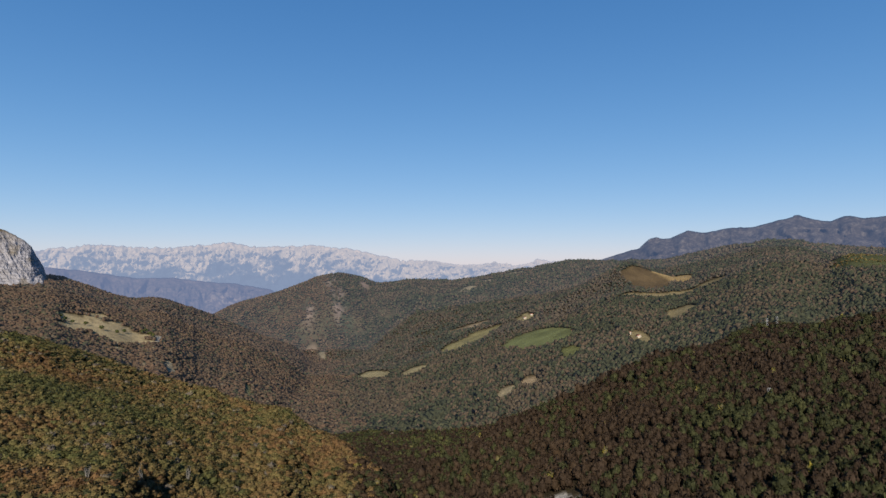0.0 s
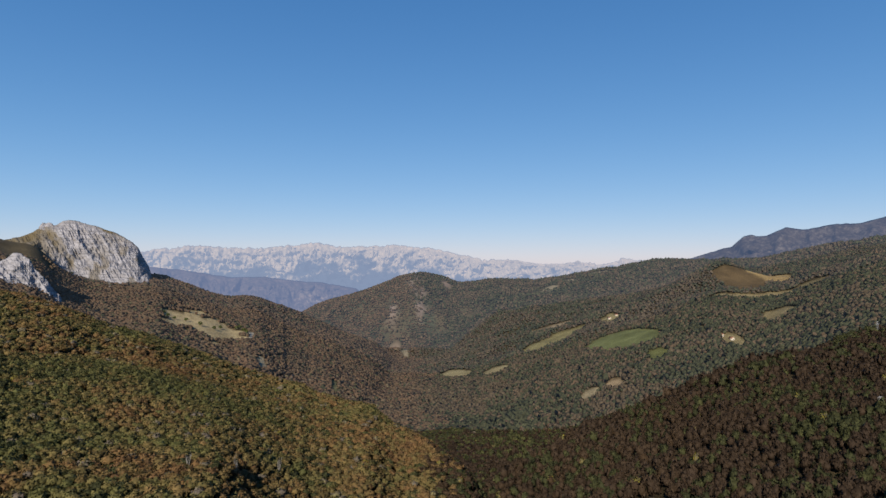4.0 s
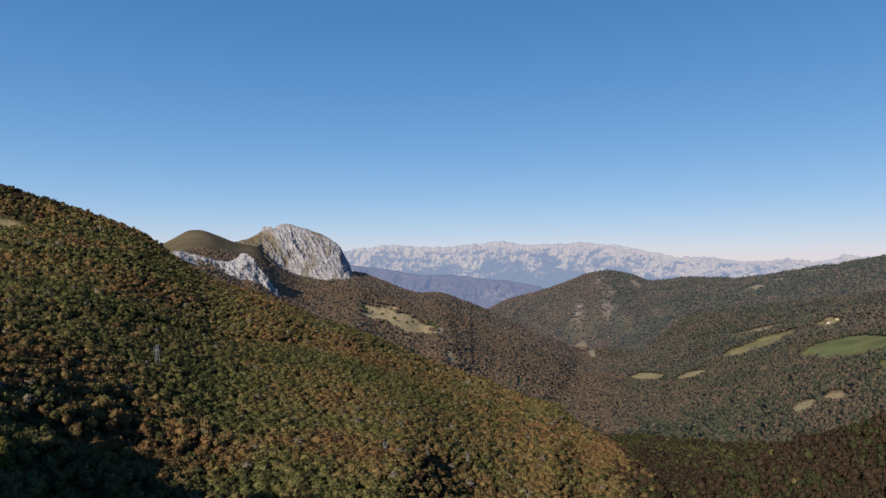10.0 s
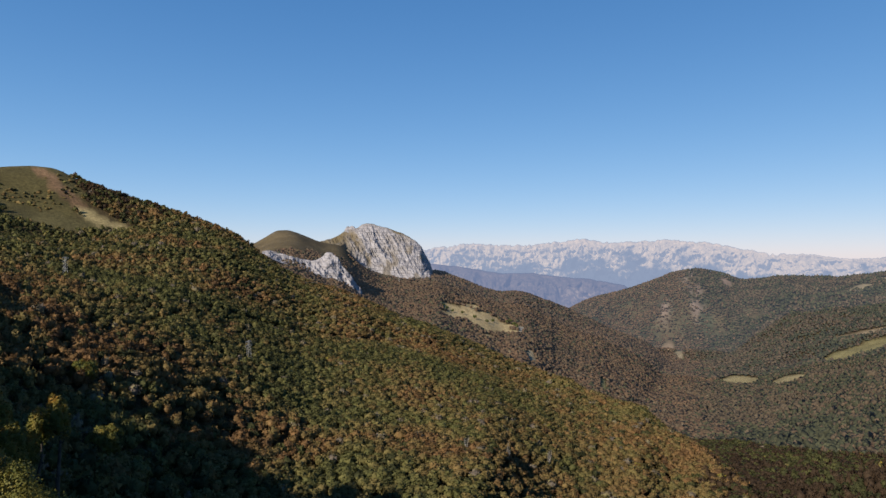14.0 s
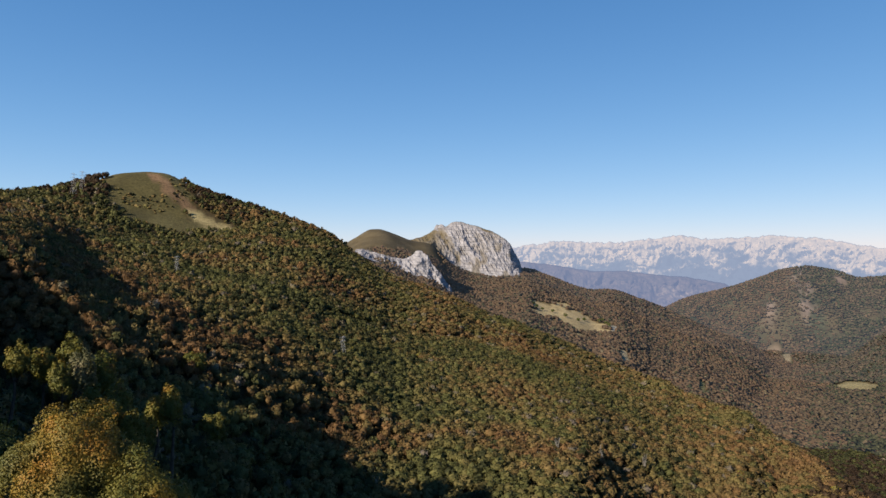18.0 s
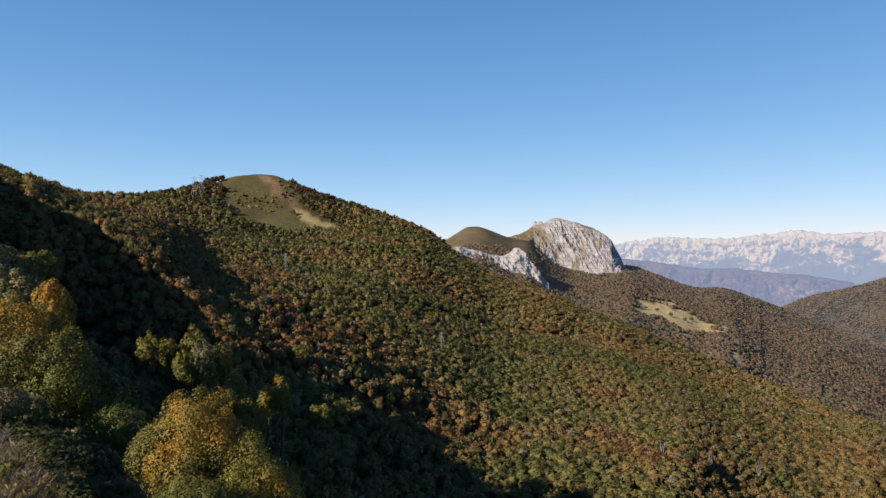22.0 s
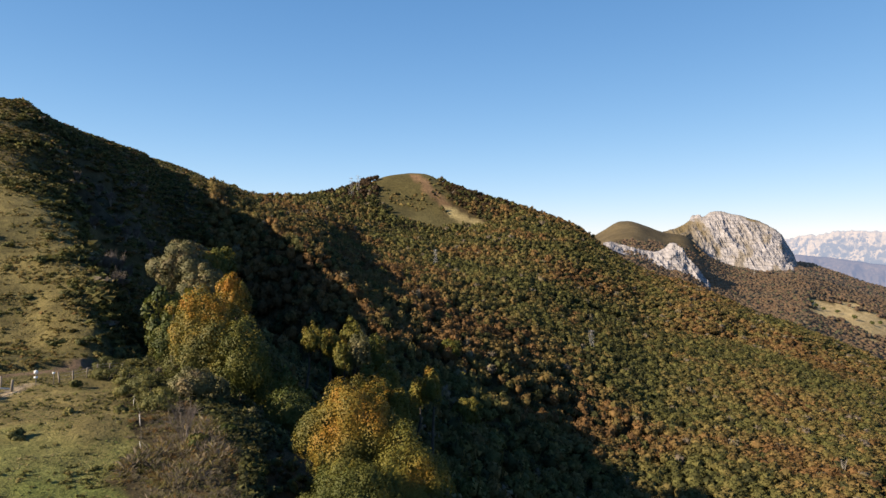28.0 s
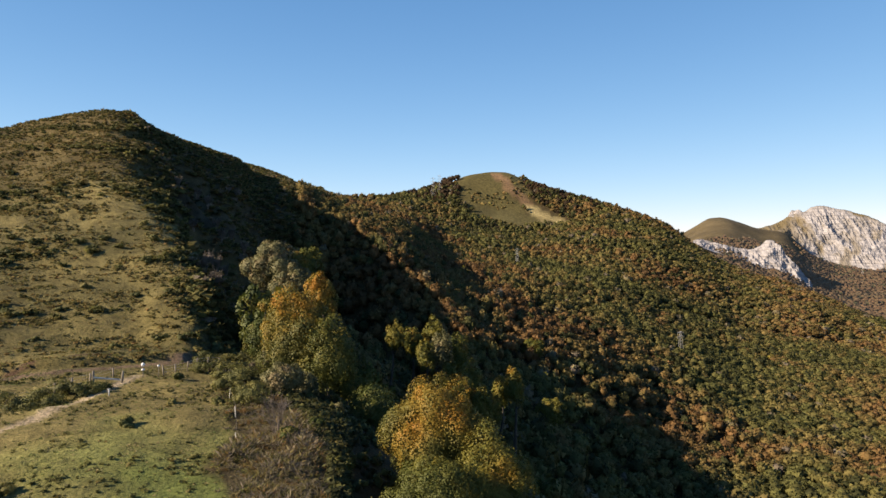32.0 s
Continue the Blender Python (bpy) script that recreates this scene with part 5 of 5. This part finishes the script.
# ---- scrub of the open slope and grass, too many to count ----
def build_scrub():
    rng = np.random.RandomState(31)
    mound = [clump_crown(rng, 28, 0.33, 6, False, 0.75) for _ in range(10)]
    n = 72000
    az = rng.uniform(77, 112, n)
    d = np.sqrt(rng.uniform(100 ** 2, 640 ** 2, n))
    x, y = -np.sin(np.radians(az)) * d, np.cos(np.radians(az)) * d
    side = az - spur_edge(d)
    patchy = fbm(x / 16, y / 16, 4) + 0.5 * fbm(x / 50, y / 50, 3)
    crest = np.interp(az, [77, 79.5, 84.3, 88.5, 90.5, 95, 112], [700, 640, 560, 545, 400, 352, 330])
    band = fbm(np.radians(az) * d / 15, height(az, d) / 1.6, 4)
    lit = np.clip(0.10 + 0.9 * patchy + 1.3 * band + np.clip((d - 170) / 160, 0, 0.8) + np.clip(0.95 - side * 0.26, 0, 1), 0.03, 1)
    want = np.where(side > 0, lit, np.clip(0.62 + patchy, 0.2, 1))
    want *= (d < crest + 12) & (az < 110) & (np.hypot((az - 96.2) * 6, d - 350) > 9)
    k = rng.rand(n) < want
    k &= ~((d < 118) & (side > -1) & (rng.rand(n) > 0.12))
    x, y, az, d, side = x[k], y[k], az[k], d[k], side[k]
    broom = np.clip((fbm(x / 11, height(az, d) / 5, 3) + 0.02) * 6, 0, 1)
    r = np.where(side > 0, rng.uniform(0.3, 1.0, len(x)) ** 1.3 * (0.75 + 0.75 * broom * np.clip((crest[k] - 25 - d) / 60, 0, 1)), rng.uniform(0.6, 1.7, len(x))) * (1 + d / 700) * (1 + 0.4 * np.exp(-(side / 1.6) ** 2))
    z = height(az, d)
    t = np.clip(np.where(side > 0, np.where(rng.rand(len(x)) < 0.35 + 0.5 * broom, rng.normal(0.21, 0.05, len(x)), rng.normal(0.38, 0.05, len(x))), rng.normal(0.30, 0.14, len(x))), 0, 0.8)
    t = np.where((side < 0) & (rng.rand(len(x)) > 0.90), 0.885, t)
    ob = merged("hillside_scrub", np.stack([x, y, z + r * 0.25], 1), r, r * 0.7, t, mound, leaf_mat, 77)
    tagged(ob, "low broom and heather scrub on the mountainside", "scrub", kind="stuff")
    # grass tussocks in rows along the slope
    n = 52000
    az = rng.uniform(88, 111, n)
    d = np.sqrt(rng.uniform(92 ** 2, 300 ** 2, n))
    x, y, z = -np.sin(np.radians(az)) * d, np.cos(np.radians(az)) * d, height(az, d)
    k = (az > spur_edge(d)) & (rng.rand(n) < np.clip(0.18 + 1.7 * fbm(np.radians(az) * d / 9, (z - CAM_Z) / 0.9 + 40, 4) + 0.5 * fbm(x / 20, y / 20, 3), 0.02, 1)) & (track_gap(TRACKS[1][0], x, y) > 2.2)
    x, y, z = x[k], y[k], z[k]
    r = rng.uniform(0.18, 0.55, len(x))
    # smaller ones stand about the turf near the drone
    a2 = rng.uniform(83, 109, 7000)
    d2 = np.sqrt(rng.uniform(38 ** 2, 98 ** 2, 7000))
    x2, y2 = -np.sin(np.radians(a2)) * d2, np.cos(np.radians(a2)) * d2
    sel = (a2 > spur_edge(d2) - 0.3) & (rng.rand(7000) < np.clip(0.22 + 1.5 * fbm(x2 / 7, y2 / 7, 4), 0.04, 1)) & (track_gap(TRACKS[0][0], x2, y2) > 1.2) & (track_gap(TRACKS[1][0], x2, y2) > 2.2)
    x, y, z = (np.concatenate(q) for q in ((x, x2[sel]), (y, y2[sel]), (z, height(a2, d2)[sel])))
    r = np.concatenate([r, rng.uniform(0.3, 1.0, sel.sum()) ** 2 * 0.34])
    tuft = [clump_crown(rng, 10, 0.5, 4, False, 0.8) for _ in range(8)]
    ob = merged("tussocks", np.stack([x, y, z + r * 0.2], 1), r, r * 0.75, np.clip(rng.normal(np.where(np.hypot(x, y) < 98, 0.27, 0.38), 0.06), 0, 0.52), tuft, leaf_mat, 83)
    tagged(ob, "dry olive grass tussocks in rows along the slope", "grass", kind="stuff")
    # low heath on the bald hills
    rows = []
    for b0, d0, w, l, m in ((64, 840, 9, 110, 1500), (-33.6, 1660, 3, 170, 500)):
        a, q = rng.uniform(b0 - w, b0 + w, m), rng.uniform(d0 - l, d0 + l, m)
        gx, gy = -np.sin(np.radians(a)) * q, np.cos(np.radians(a)) * q
        sel = (fbm(gx / 40, gy / 40, 4) > 0.02) & (open_land(a, q, gx, gy) > 0.5)
        a, q, gx, gy = a[sel], q[sel], gx[sel], gy[sel]
        rows.append(np.stack([gx, gy, height(a, q) + 0.4, rng.uniform(0.8, 2.2, len(a)) * (1 + d0 / 3000)], 1))
    rows = np.concatenate(rows)
    low = [hard_crown(rng, ico(), 0.3) for _ in range(6)]
    tagged(merged("heath", rows[:, :3], rows[:, 3], rows[:, 3] * 0.6, rng.uniform(0.30, 0.52, len(rows)), low, leaf_mat, 80), "low dark heath on the bald hills", "heath", kind="stuff")
    # dead bramble and bracken on the steep bank, and undergrowth of the hollow
    n = 4600
    az = rng.uniform(48, 88, n)
    d = np.sqrt(rng.uniform(34 ** 2, 135 ** 2, n))
    k = (az < spur_edge(d) + 0.3)
    az, d = az[k], d[k]
    x, y = -np.sin(np.radians(az)) * d, np.cos(np.radians(az)) * d
    more_az, more_d = rng.uniform(77, 88, 4200), np.sqrt(rng.uniform(38 ** 2, 74 ** 2, 4200))
    more_x, more_y = -np.sin(np.radians(more_az)) * more_d, np.cos(np.radians(more_az)) * more_d
    sel = more_az < spur_edge(more_d) - 2.0 + 4.0 * fbm(more_x / 7, more_y / 7, 3)
    az, d = np.concatenate([az, more_az[sel]]), np.concatenate([d, more_d[sel]])
    x, y = -np.sin(np.radians(az)) * d, np.cos(np.radians(az)) * d
    bank = (az > np.interp(d, [40, 50, 60, 72], [78.3, 78.3, 80, 82])) & (d < 72)
    r = np.where(bank, rng.uniform(0.18, 0.5, len(x)) * np.clip(1 + 1.6 * fbm(x / 3, y / 3, 3), 0.5, 2), rng.uniform(0.5, 1.15, len(x)) * np.clip(d / 75, 0.75, 1.6))
    sort = rng.rand(len(x))
    t = np.where(bank, np.where(sort < 0.62, rng.uniform(0.87, 0.90, len(x)), np.where(sort < 0.84, rng.uniform(0.40, 0.54, len(x)), rng.uniform(0.2, 0.34, len(x)))), np.clip(rng.normal(0.14, 0.09, len(x)), 0, 0.4))
    z = height(az, d)
    rows = np.stack([x, y, z + r * 0.25], 1)
    twiggy = [twig_clump(rng, 46) for _ in range(8)]
    fine = [clump_crown(rng, 36, 0.24, 8, True, 0.9) for _ in range(10)]
    tagged(merged("bramble_bank", rows[bank], r[bank], r[bank] * 0.9, t[bank], twiggy, leaf_mat, 78), "dead brown bramble and bracken on the steep bank", "bramble", kind="stuff")
    tagged(merged("undergrowth", rows[~bank], r[~bank], r[~bank] * 1.0, t[~bank], fine, leaf_mat, 79), "dark green undergrowth in the shaded hollow", "undergrowth", kind="stuff")
    # grass tufts
    n = 22000
    az = rng.uniform(83, 107, n)
    d = np.sqrt(rng.uniform(38 ** 2, 135 ** 2, n))
    x, y = -np.sin(np.radians(az)) * d, np.cos(np.radians(az)) * d
    k = (az > spur_edge(d) - 0.5) & (rng.rand(n) < np.clip(0.5 + 1.6 * fbm(x / 5, y / 5, 3), 0.05, 1))
    x, y, az, d = x[k], y[k], az[k], d[k]
    z = height(az, d)
    h = rng.uniform(0.03, 0.10, len(x))
    w = rng.uniform(0.05, 0.16, len(x))
    a = rng.uniform(0, 6.283, (len(x), 3))
    base = np.stack([x, y, z - 0.02], 1)
    vs = []
    for j in range(3):
        o = np.stack([np.cos(a[:, j]) * w, np.sin(a[:, j]) * w, 0 * w], 1)
        tip = np.stack([np.cos(a[:, j] + 1.3) * w * 1.2, np.sin(a[:, j] + 1.3) * w * 1.2, h], 1)
        vs += [base - o, base + o, base + tip]
    v = np.stack(vs, 1).reshape(-1, 3)
    f = np.arange(len(v)).reshape(-1, 3)
    me = quads_mesh("grass", v, f)
    tagged(part("grass", me, grass_mat), "short green and straw coloured mountain grass", "grass", kind="stuff")


# ---- fence, signs, barrier ----
def box(c, s, turn=0.0, lean=(0, 0)):
    """A box with chamfered upright edges, foot at c."""
    sx, sy, sz = s[0] / 2, s[1] / 2, s[2]
    ch = min(sx, sy) * 0.3
    ring = [(-sx + ch, -sy), (sx - ch, -sy), (sx, -sy + ch), (sx, sy - ch), (sx - ch, sy), (-sx + ch, sy), (-sx, sy - ch), (-sx, -sy + ch)]
    ct, st = math.cos(turn), math.sin(turn)
    v = []
    for zz in (0, sz):
        for px_, py_ in ring:
            v.append((c[0] + px_ * ct - py_ * st + lean[0] * zz, c[1] + px_ * st + py_ * ct + lean[1] * zz, c[2] + zz))
    f = []
    for k in range(8):
        q = (k + 1) % 8
        f += [(k, q, q + 8), (k, q + 8, k + 8)]
    for k in range(1, 7):
        f += [(8, 8 + k, 9 + k), (0, k + 1, k)]
    return np.array(v, float), np.array(f)


def plate(c, facing, w, h, thick=0.03, sides=4):
    """An upright sign plate, round for many sides, square for four."""
    n = Vector(facing).normalized()
    t = Vector((0, 0, 1)).cross(n).normalized()
    u = n.cross(t)
    v = []
    for s in (0.5, -0.5):
        for k in range(sides):
            a = 6.2832 * (k + 0.5) / sides
            q = 1.414 if sides == 4 else 1
            v.append(tuple(Vector(c) + t * (math.cos(a) * w / 2 * q) + u * (math.sin(a) * h / 2 * q) + n * (s * thick)))
    f = []
    for k in range(sides):
        q = (k + 1) % sides
        f += [(k, k + sides, q), (q, k + sides, q + sides)]
    for k in range(1, sides - 1):
        f += [(0, k, k + 1), (sides, sides + k + 1, sides + k)]
    return np.array(v, float), np.array(f)


def build_small():
    rng = np.random.RandomState(9)
    # wire fence of weathered posts along the dirt road
    fence = new("wire_fence")
    line = [(103.2, 84), (102.0, 83.5), (100.8, 84), (99.6, 85), (98.5, 86.5), (97.2, 87.5), (95.6, 89.5), (91.9, 90.5), (91.0, 92), (90.1, 93.5), (89.4, 95.5), (88.5, 98), (87.6, 100)]
    feet = [place(a, r) for a, r in line]
    fence.location = feet[6]
    o = np.array(feet[6])
    for k, p in enumerate(feet):
        tall = rng.uniform(1.05, 1.4)
        part("post", quads_mesh("post", *box(np.array(p) - o - (0, 0, 0.3), (0.16, 0.16, tall + 0.3), rng.rand(), rng.normal(0, 0.05, 2))), wood_mat, fence)
    for h in (0.45, 0.85, 1.2):
        for seg in (feet[:7], feet[7:]):
            part("wire", quads_mesh("wire", *tube([np.array(p) - o + (0, 0, h) for p in seg], [0.012] * len(seg), 3)), steel_mat, fence)
    tagged(fence, "wire fence on weathered wooden posts along the dirt road", "fence")
    # barrier: two posts and a fallen white rail
    gate = new("barrier")
    g0, g1 = place(97.0, 87.6), place(95.0, 87.0)
    gate.location = g0
    o = np.array(g0)
    part("post", quads_mesh("post", *box((0, 0, -0.3), (0.22, 0.22, 1.9), 0.3)), wood_mat, gate)
    part("post", quads_mesh("post", *box(np.array(g1) - o - (0, 0, 0.3), (0.24, 0.24, 1.7), 0.2, (0.12, 0.1))), wood_mat, gate)
    r0, r1 = place(97.0, 85.6, 1.0), place(95.1, 86.6, 0.45)
    part("rail", quads_mesh("rail", *tube([np.array(r0) - o, np.array(r1) - o], [0.11, 0.10], 8)), pale_wood, gate, "fallen bleached rail")
    tagged(gate, "broken wooden barrier with a fallen bleached rail", "barrier")
    # signs
    for az, d, h, shape in [(93.45, 88, 1.55, "round"), (92.3, 89, 1.35, "small")]:
        s = new("sign")
        p = place(az, d)
        s.location = p
        facing = -Vector((p.x, p.y, 0))
        part("post", quads_mesh("post", *box((0, 0, -0.3), (0.09, 0.09, h + 0.3))), wood_mat, s)
        q = facing.normalized() * 0.075
        if shape == "round":
            part("disc", quads_mesh("disc", *plate((q.x, q.y, h + 0.12), facing, 0.46, 0.5, 0.03, 16)), white_paint, s, "white round sign plate")
            part("plate", quads_mesh("plate", *plate((q.x, q.y, h - 0.5), facing, 0.42, 0.24)), white_paint, s, "white panel below the disc")
        else:
            part("plate", quads_mesh("plate", *plate((q.x, q.y, h + 0.05), facing, 0.3, 0.22)), white_paint, s, "small white marker plate")
        tagged(s, "white round path sign on a wooden post" if shape == "round" else "small white waymark on a wooden post", "sign", "signs by the barrier")
    m = new("waymark_post")
    p = place(95.9, 78)
    m.location = p
    part("post", quads_mesh("post", *box((0, 0, -0.3), (0.12, 0.12, 1.0))), pale_wood, m)
    part("cap", quads_mesh("cap", *box((0, 0, 0.66), (0.34, 0.06, 0.12), math.radians(95))), pale_wood, m)
    tagged(m, "short bleached waymark post beside the footpath", "post")
    # a slack cable fence down the bank
    c = new("cable_fence")
    pts = [place(86.8, 74), place(86.3, 62), place(86.2, 56), place(84.6, 50), place(83.0, 46)]
    c.location = pts[1]
    o = np.array(pts[1])
    for p, tall in zip(pts[:3], (1.5, 1.5, 1.0)):
        part("post", quads_mesh("post", *box(np.array(p) - o - (0, 0, 0.2), (0.06, 0.06, tall * 0.8), 0.2, rng.normal(0, 0.08, 2))), pale_wood, c)
    run = [np.array(p) - o + (0, 0, h) for p, h in zip(pts, (1.2, 1.1, 0.6, 0.35, 0.3))]
    part("cable", quads_mesh("cable", *tube(run, [0.009] * 5, 5)), wood_mat, c, "slack pale cable")
    tagged(c, "slack pale cable on thin posts down the bank", "fence")


def build_cairn():
    """Stones heaped on the summit, with a short post in them."""
    rng = np.random.RandomState(14)
    t = new("cairn")
    t.location = place(96.3, 350, 0.5)
    for k in range(11):
        iv, jf = ico()
        s = rng.uniform(0.35, 0.6) * (1 - 0.03 * k)
        at = np.array([rng.normal(0, 0.55 - 0.04 * k), rng.normal(0, 0.55 - 0.04 * k), 0.2 + 0.12 * k])
        part("stone", quads_mesh("stone", iv * rng.uniform(0.75, 1.1, (len(iv), 1)) * (s, s * 0.8, s * 0.55) + at, jf), stone_mat, t)
    part("post", quads_mesh("post", *box((0.3, 0.1, 0.4), (0.16, 0.16, 2.0), 0.4, (0.05, 0.02))), wood_mat, t)
    tagged(t, "brown stone cairn with a short post on the summit", "cairn")


# ---- power line and houses ----
def pylon(az, d, tall, label):
    """A lattice mast: four legs, braces, two crossarms with insulators."""
    t = new("power_pylon")
    t.location = place(az, d, -0.3)
    w = tall * 0.055
    foot, top = w * 1.6, w * 0.45
    for sx in (-1, 1):
        for sy in (-1, 1):
            part("leg", quads_mesh("leg", *tube([(sx * foot, sy * foot, 0), (sx * top, sy * top, tall)], [0.09, 0.06], 4)), steel_mat, t)
    br = []
    n = 9
    for k in range(n):
        a, c = k / n, (k + 1) / n
        wa, wc = foot + (top - foot) * a, foot + (top - foot) * c
        for s in (-1, 1):
            br.append(tube([(-wa, s * wa, a * tall), (wc, s * wc, c * tall)], [0.03, 0.03], 3))
            br.append(tube([(wa, s * wa, a * tall), (-wc, s * wc, c * tall)], [0.03, 0.03], 3))
            br.append(tube([(s * wa, -wa, a * tall), (s * wc, wc, c * tall)], [0.03, 0.03], 3))
    part("bracing", quads_mesh("bracing", *joined(br)), steel_mat, t)
    for h in (0.80, 0.95):
        arm = part("crossarm", quads_mesh("crossarm", *tube([(-tall * 0.14, 0, h * tall), (0, 0, h * tall + 0.25), (tall * 0.14, 0, h * tall)], [0.12, 0.18, 0.12], 4)), steel_mat, t)
        for s in (-1, 1):
            part("insulator", quads_mesh("insulator", *tube([(s * tall * 0.135, 0, h * tall), (s * tall * 0.135, 0, h * tall - 1.2)], [0.07, 0.07], 6)), steel_mat, arm)
    t.rotation_euler = (0, 0, radians(az + 35))
    tagged(t, label, "pylon", "power line")


def house(az, d, w, l, h, turn, label):
    """A farm house: plastered walls, a gabled tile roof, door and windows."""
    t = new("house")
    t.location = place(az, d, -0.8)
    t.rotation_euler = (0, 0, radians(turn))
    x, y = w / 2, l / 2
    v = [(-x, -y, 0), (x, -y, 0), (x, y, 0), (-x, y, 0), (-x, -y, h), (x, -y, h), (x, y, h), (-x, y, h), (0, -y, h + w * 0.3), (0, y, h + w * 0.3)]
    f = [(0, 1, 5), (0, 5, 4), (1, 2, 6), (1, 6, 5), (2, 3, 7), (2, 7, 6), (3, 0, 4), (3, 4, 7), (4, 5, 8), (6, 7, 9)]
    part("walls", quads_mesh("walls", v, f), plaster_mat, t)
    e, q = 0.5, w * 0.3
    for s in (-1, 1):
        a = [(0, -y - e, h + q + 0.28), (0, y + e, h + q + 0.28), (s * (x + e), y + e, h - 0.12), (s * (x + e), -y - e, h - 0.12)]
        b_ = [(p[0], p[1], p[2] - 0.2) for p in a]
        part("roof_side", quads_mesh("roof_side", a + b_, [(0, 1, 2), (0, 2, 3), (4, 6, 5), (4, 7, 6), (0, 4, 5), (0, 5, 1), (2, 6, 7), (2, 7, 3), (0, 3, 7), (0, 7, 4), (1, 5, 6), (1, 6, 2)]), roof_mat, t)
    for s in (-1, 1):
        for k in (-0.3, 0.05, 0.35):
            part("window", quads_mesh("window", *box((s * x, k * l, h * 0.5), (0.12, 0.9, 1.1))), dark_mat, t)
    part("door", quads_mesh("door", *box((0.0, -y, 0.8), (1.1, 0.12, 2.0))), sheet_mat, t)
    tagged(t, label, "house", "farm houses")


def build_far_things():
    for az, d, tall, words in [(47.85, 375, 14.5, "small grey lattice pylon above the trees"), (69.1, 812, 28, "tall grey lattice pylon on the saddle"), (68.5, 826, 26, "tall grey lattice pylon on the saddle"),
                               (61.6, 480, 15, "grey lattice pylon among the trees"), (34.9, 1640, 20, "pale pylon on the slope below the limestone peak"), (-27.6, 930, 15, "pale pylon on the wooded ridge"), (-26.9, 930, 15, "pale pylon on the wooded ridge"), (-27.0, 430, 11, "grey lattice pylon among the trees")]:
        pylon(az, d, tall, words)
    for az, d, w, l, h, turn in [(-7.3, 1856, 7, 10, 4.5, 30), (-7.9, 1872, 6, 8, 4, 60), (-3.8, 2440, 9, 13, 5, 10), (-3.4, 2446, 8, 10, 5, 50), (-17.0, 1262, 6, 9, 4, 20), (-11.6, 1420, 7, 10, 4.5, 80), (-16.2, 1275, 6, 9, 4.5, 40),
                                 (11.9, 2580, 8, 12, 5, 10), (11.5, 2600, 7, 10, 5, 40), (10.9, 2570, 7, 11, 5, 70)]:
        house(az, d, w, l, h, turn, "plastered farm house with a red tile roof in the valley")


# ---- building ----
build_ground()
build_mountains()
near_trees = build_woods()
build_near_trees(near_trees)
build_heroes()
build_scrub()
build_small()
build_cairn()
build_far_things()
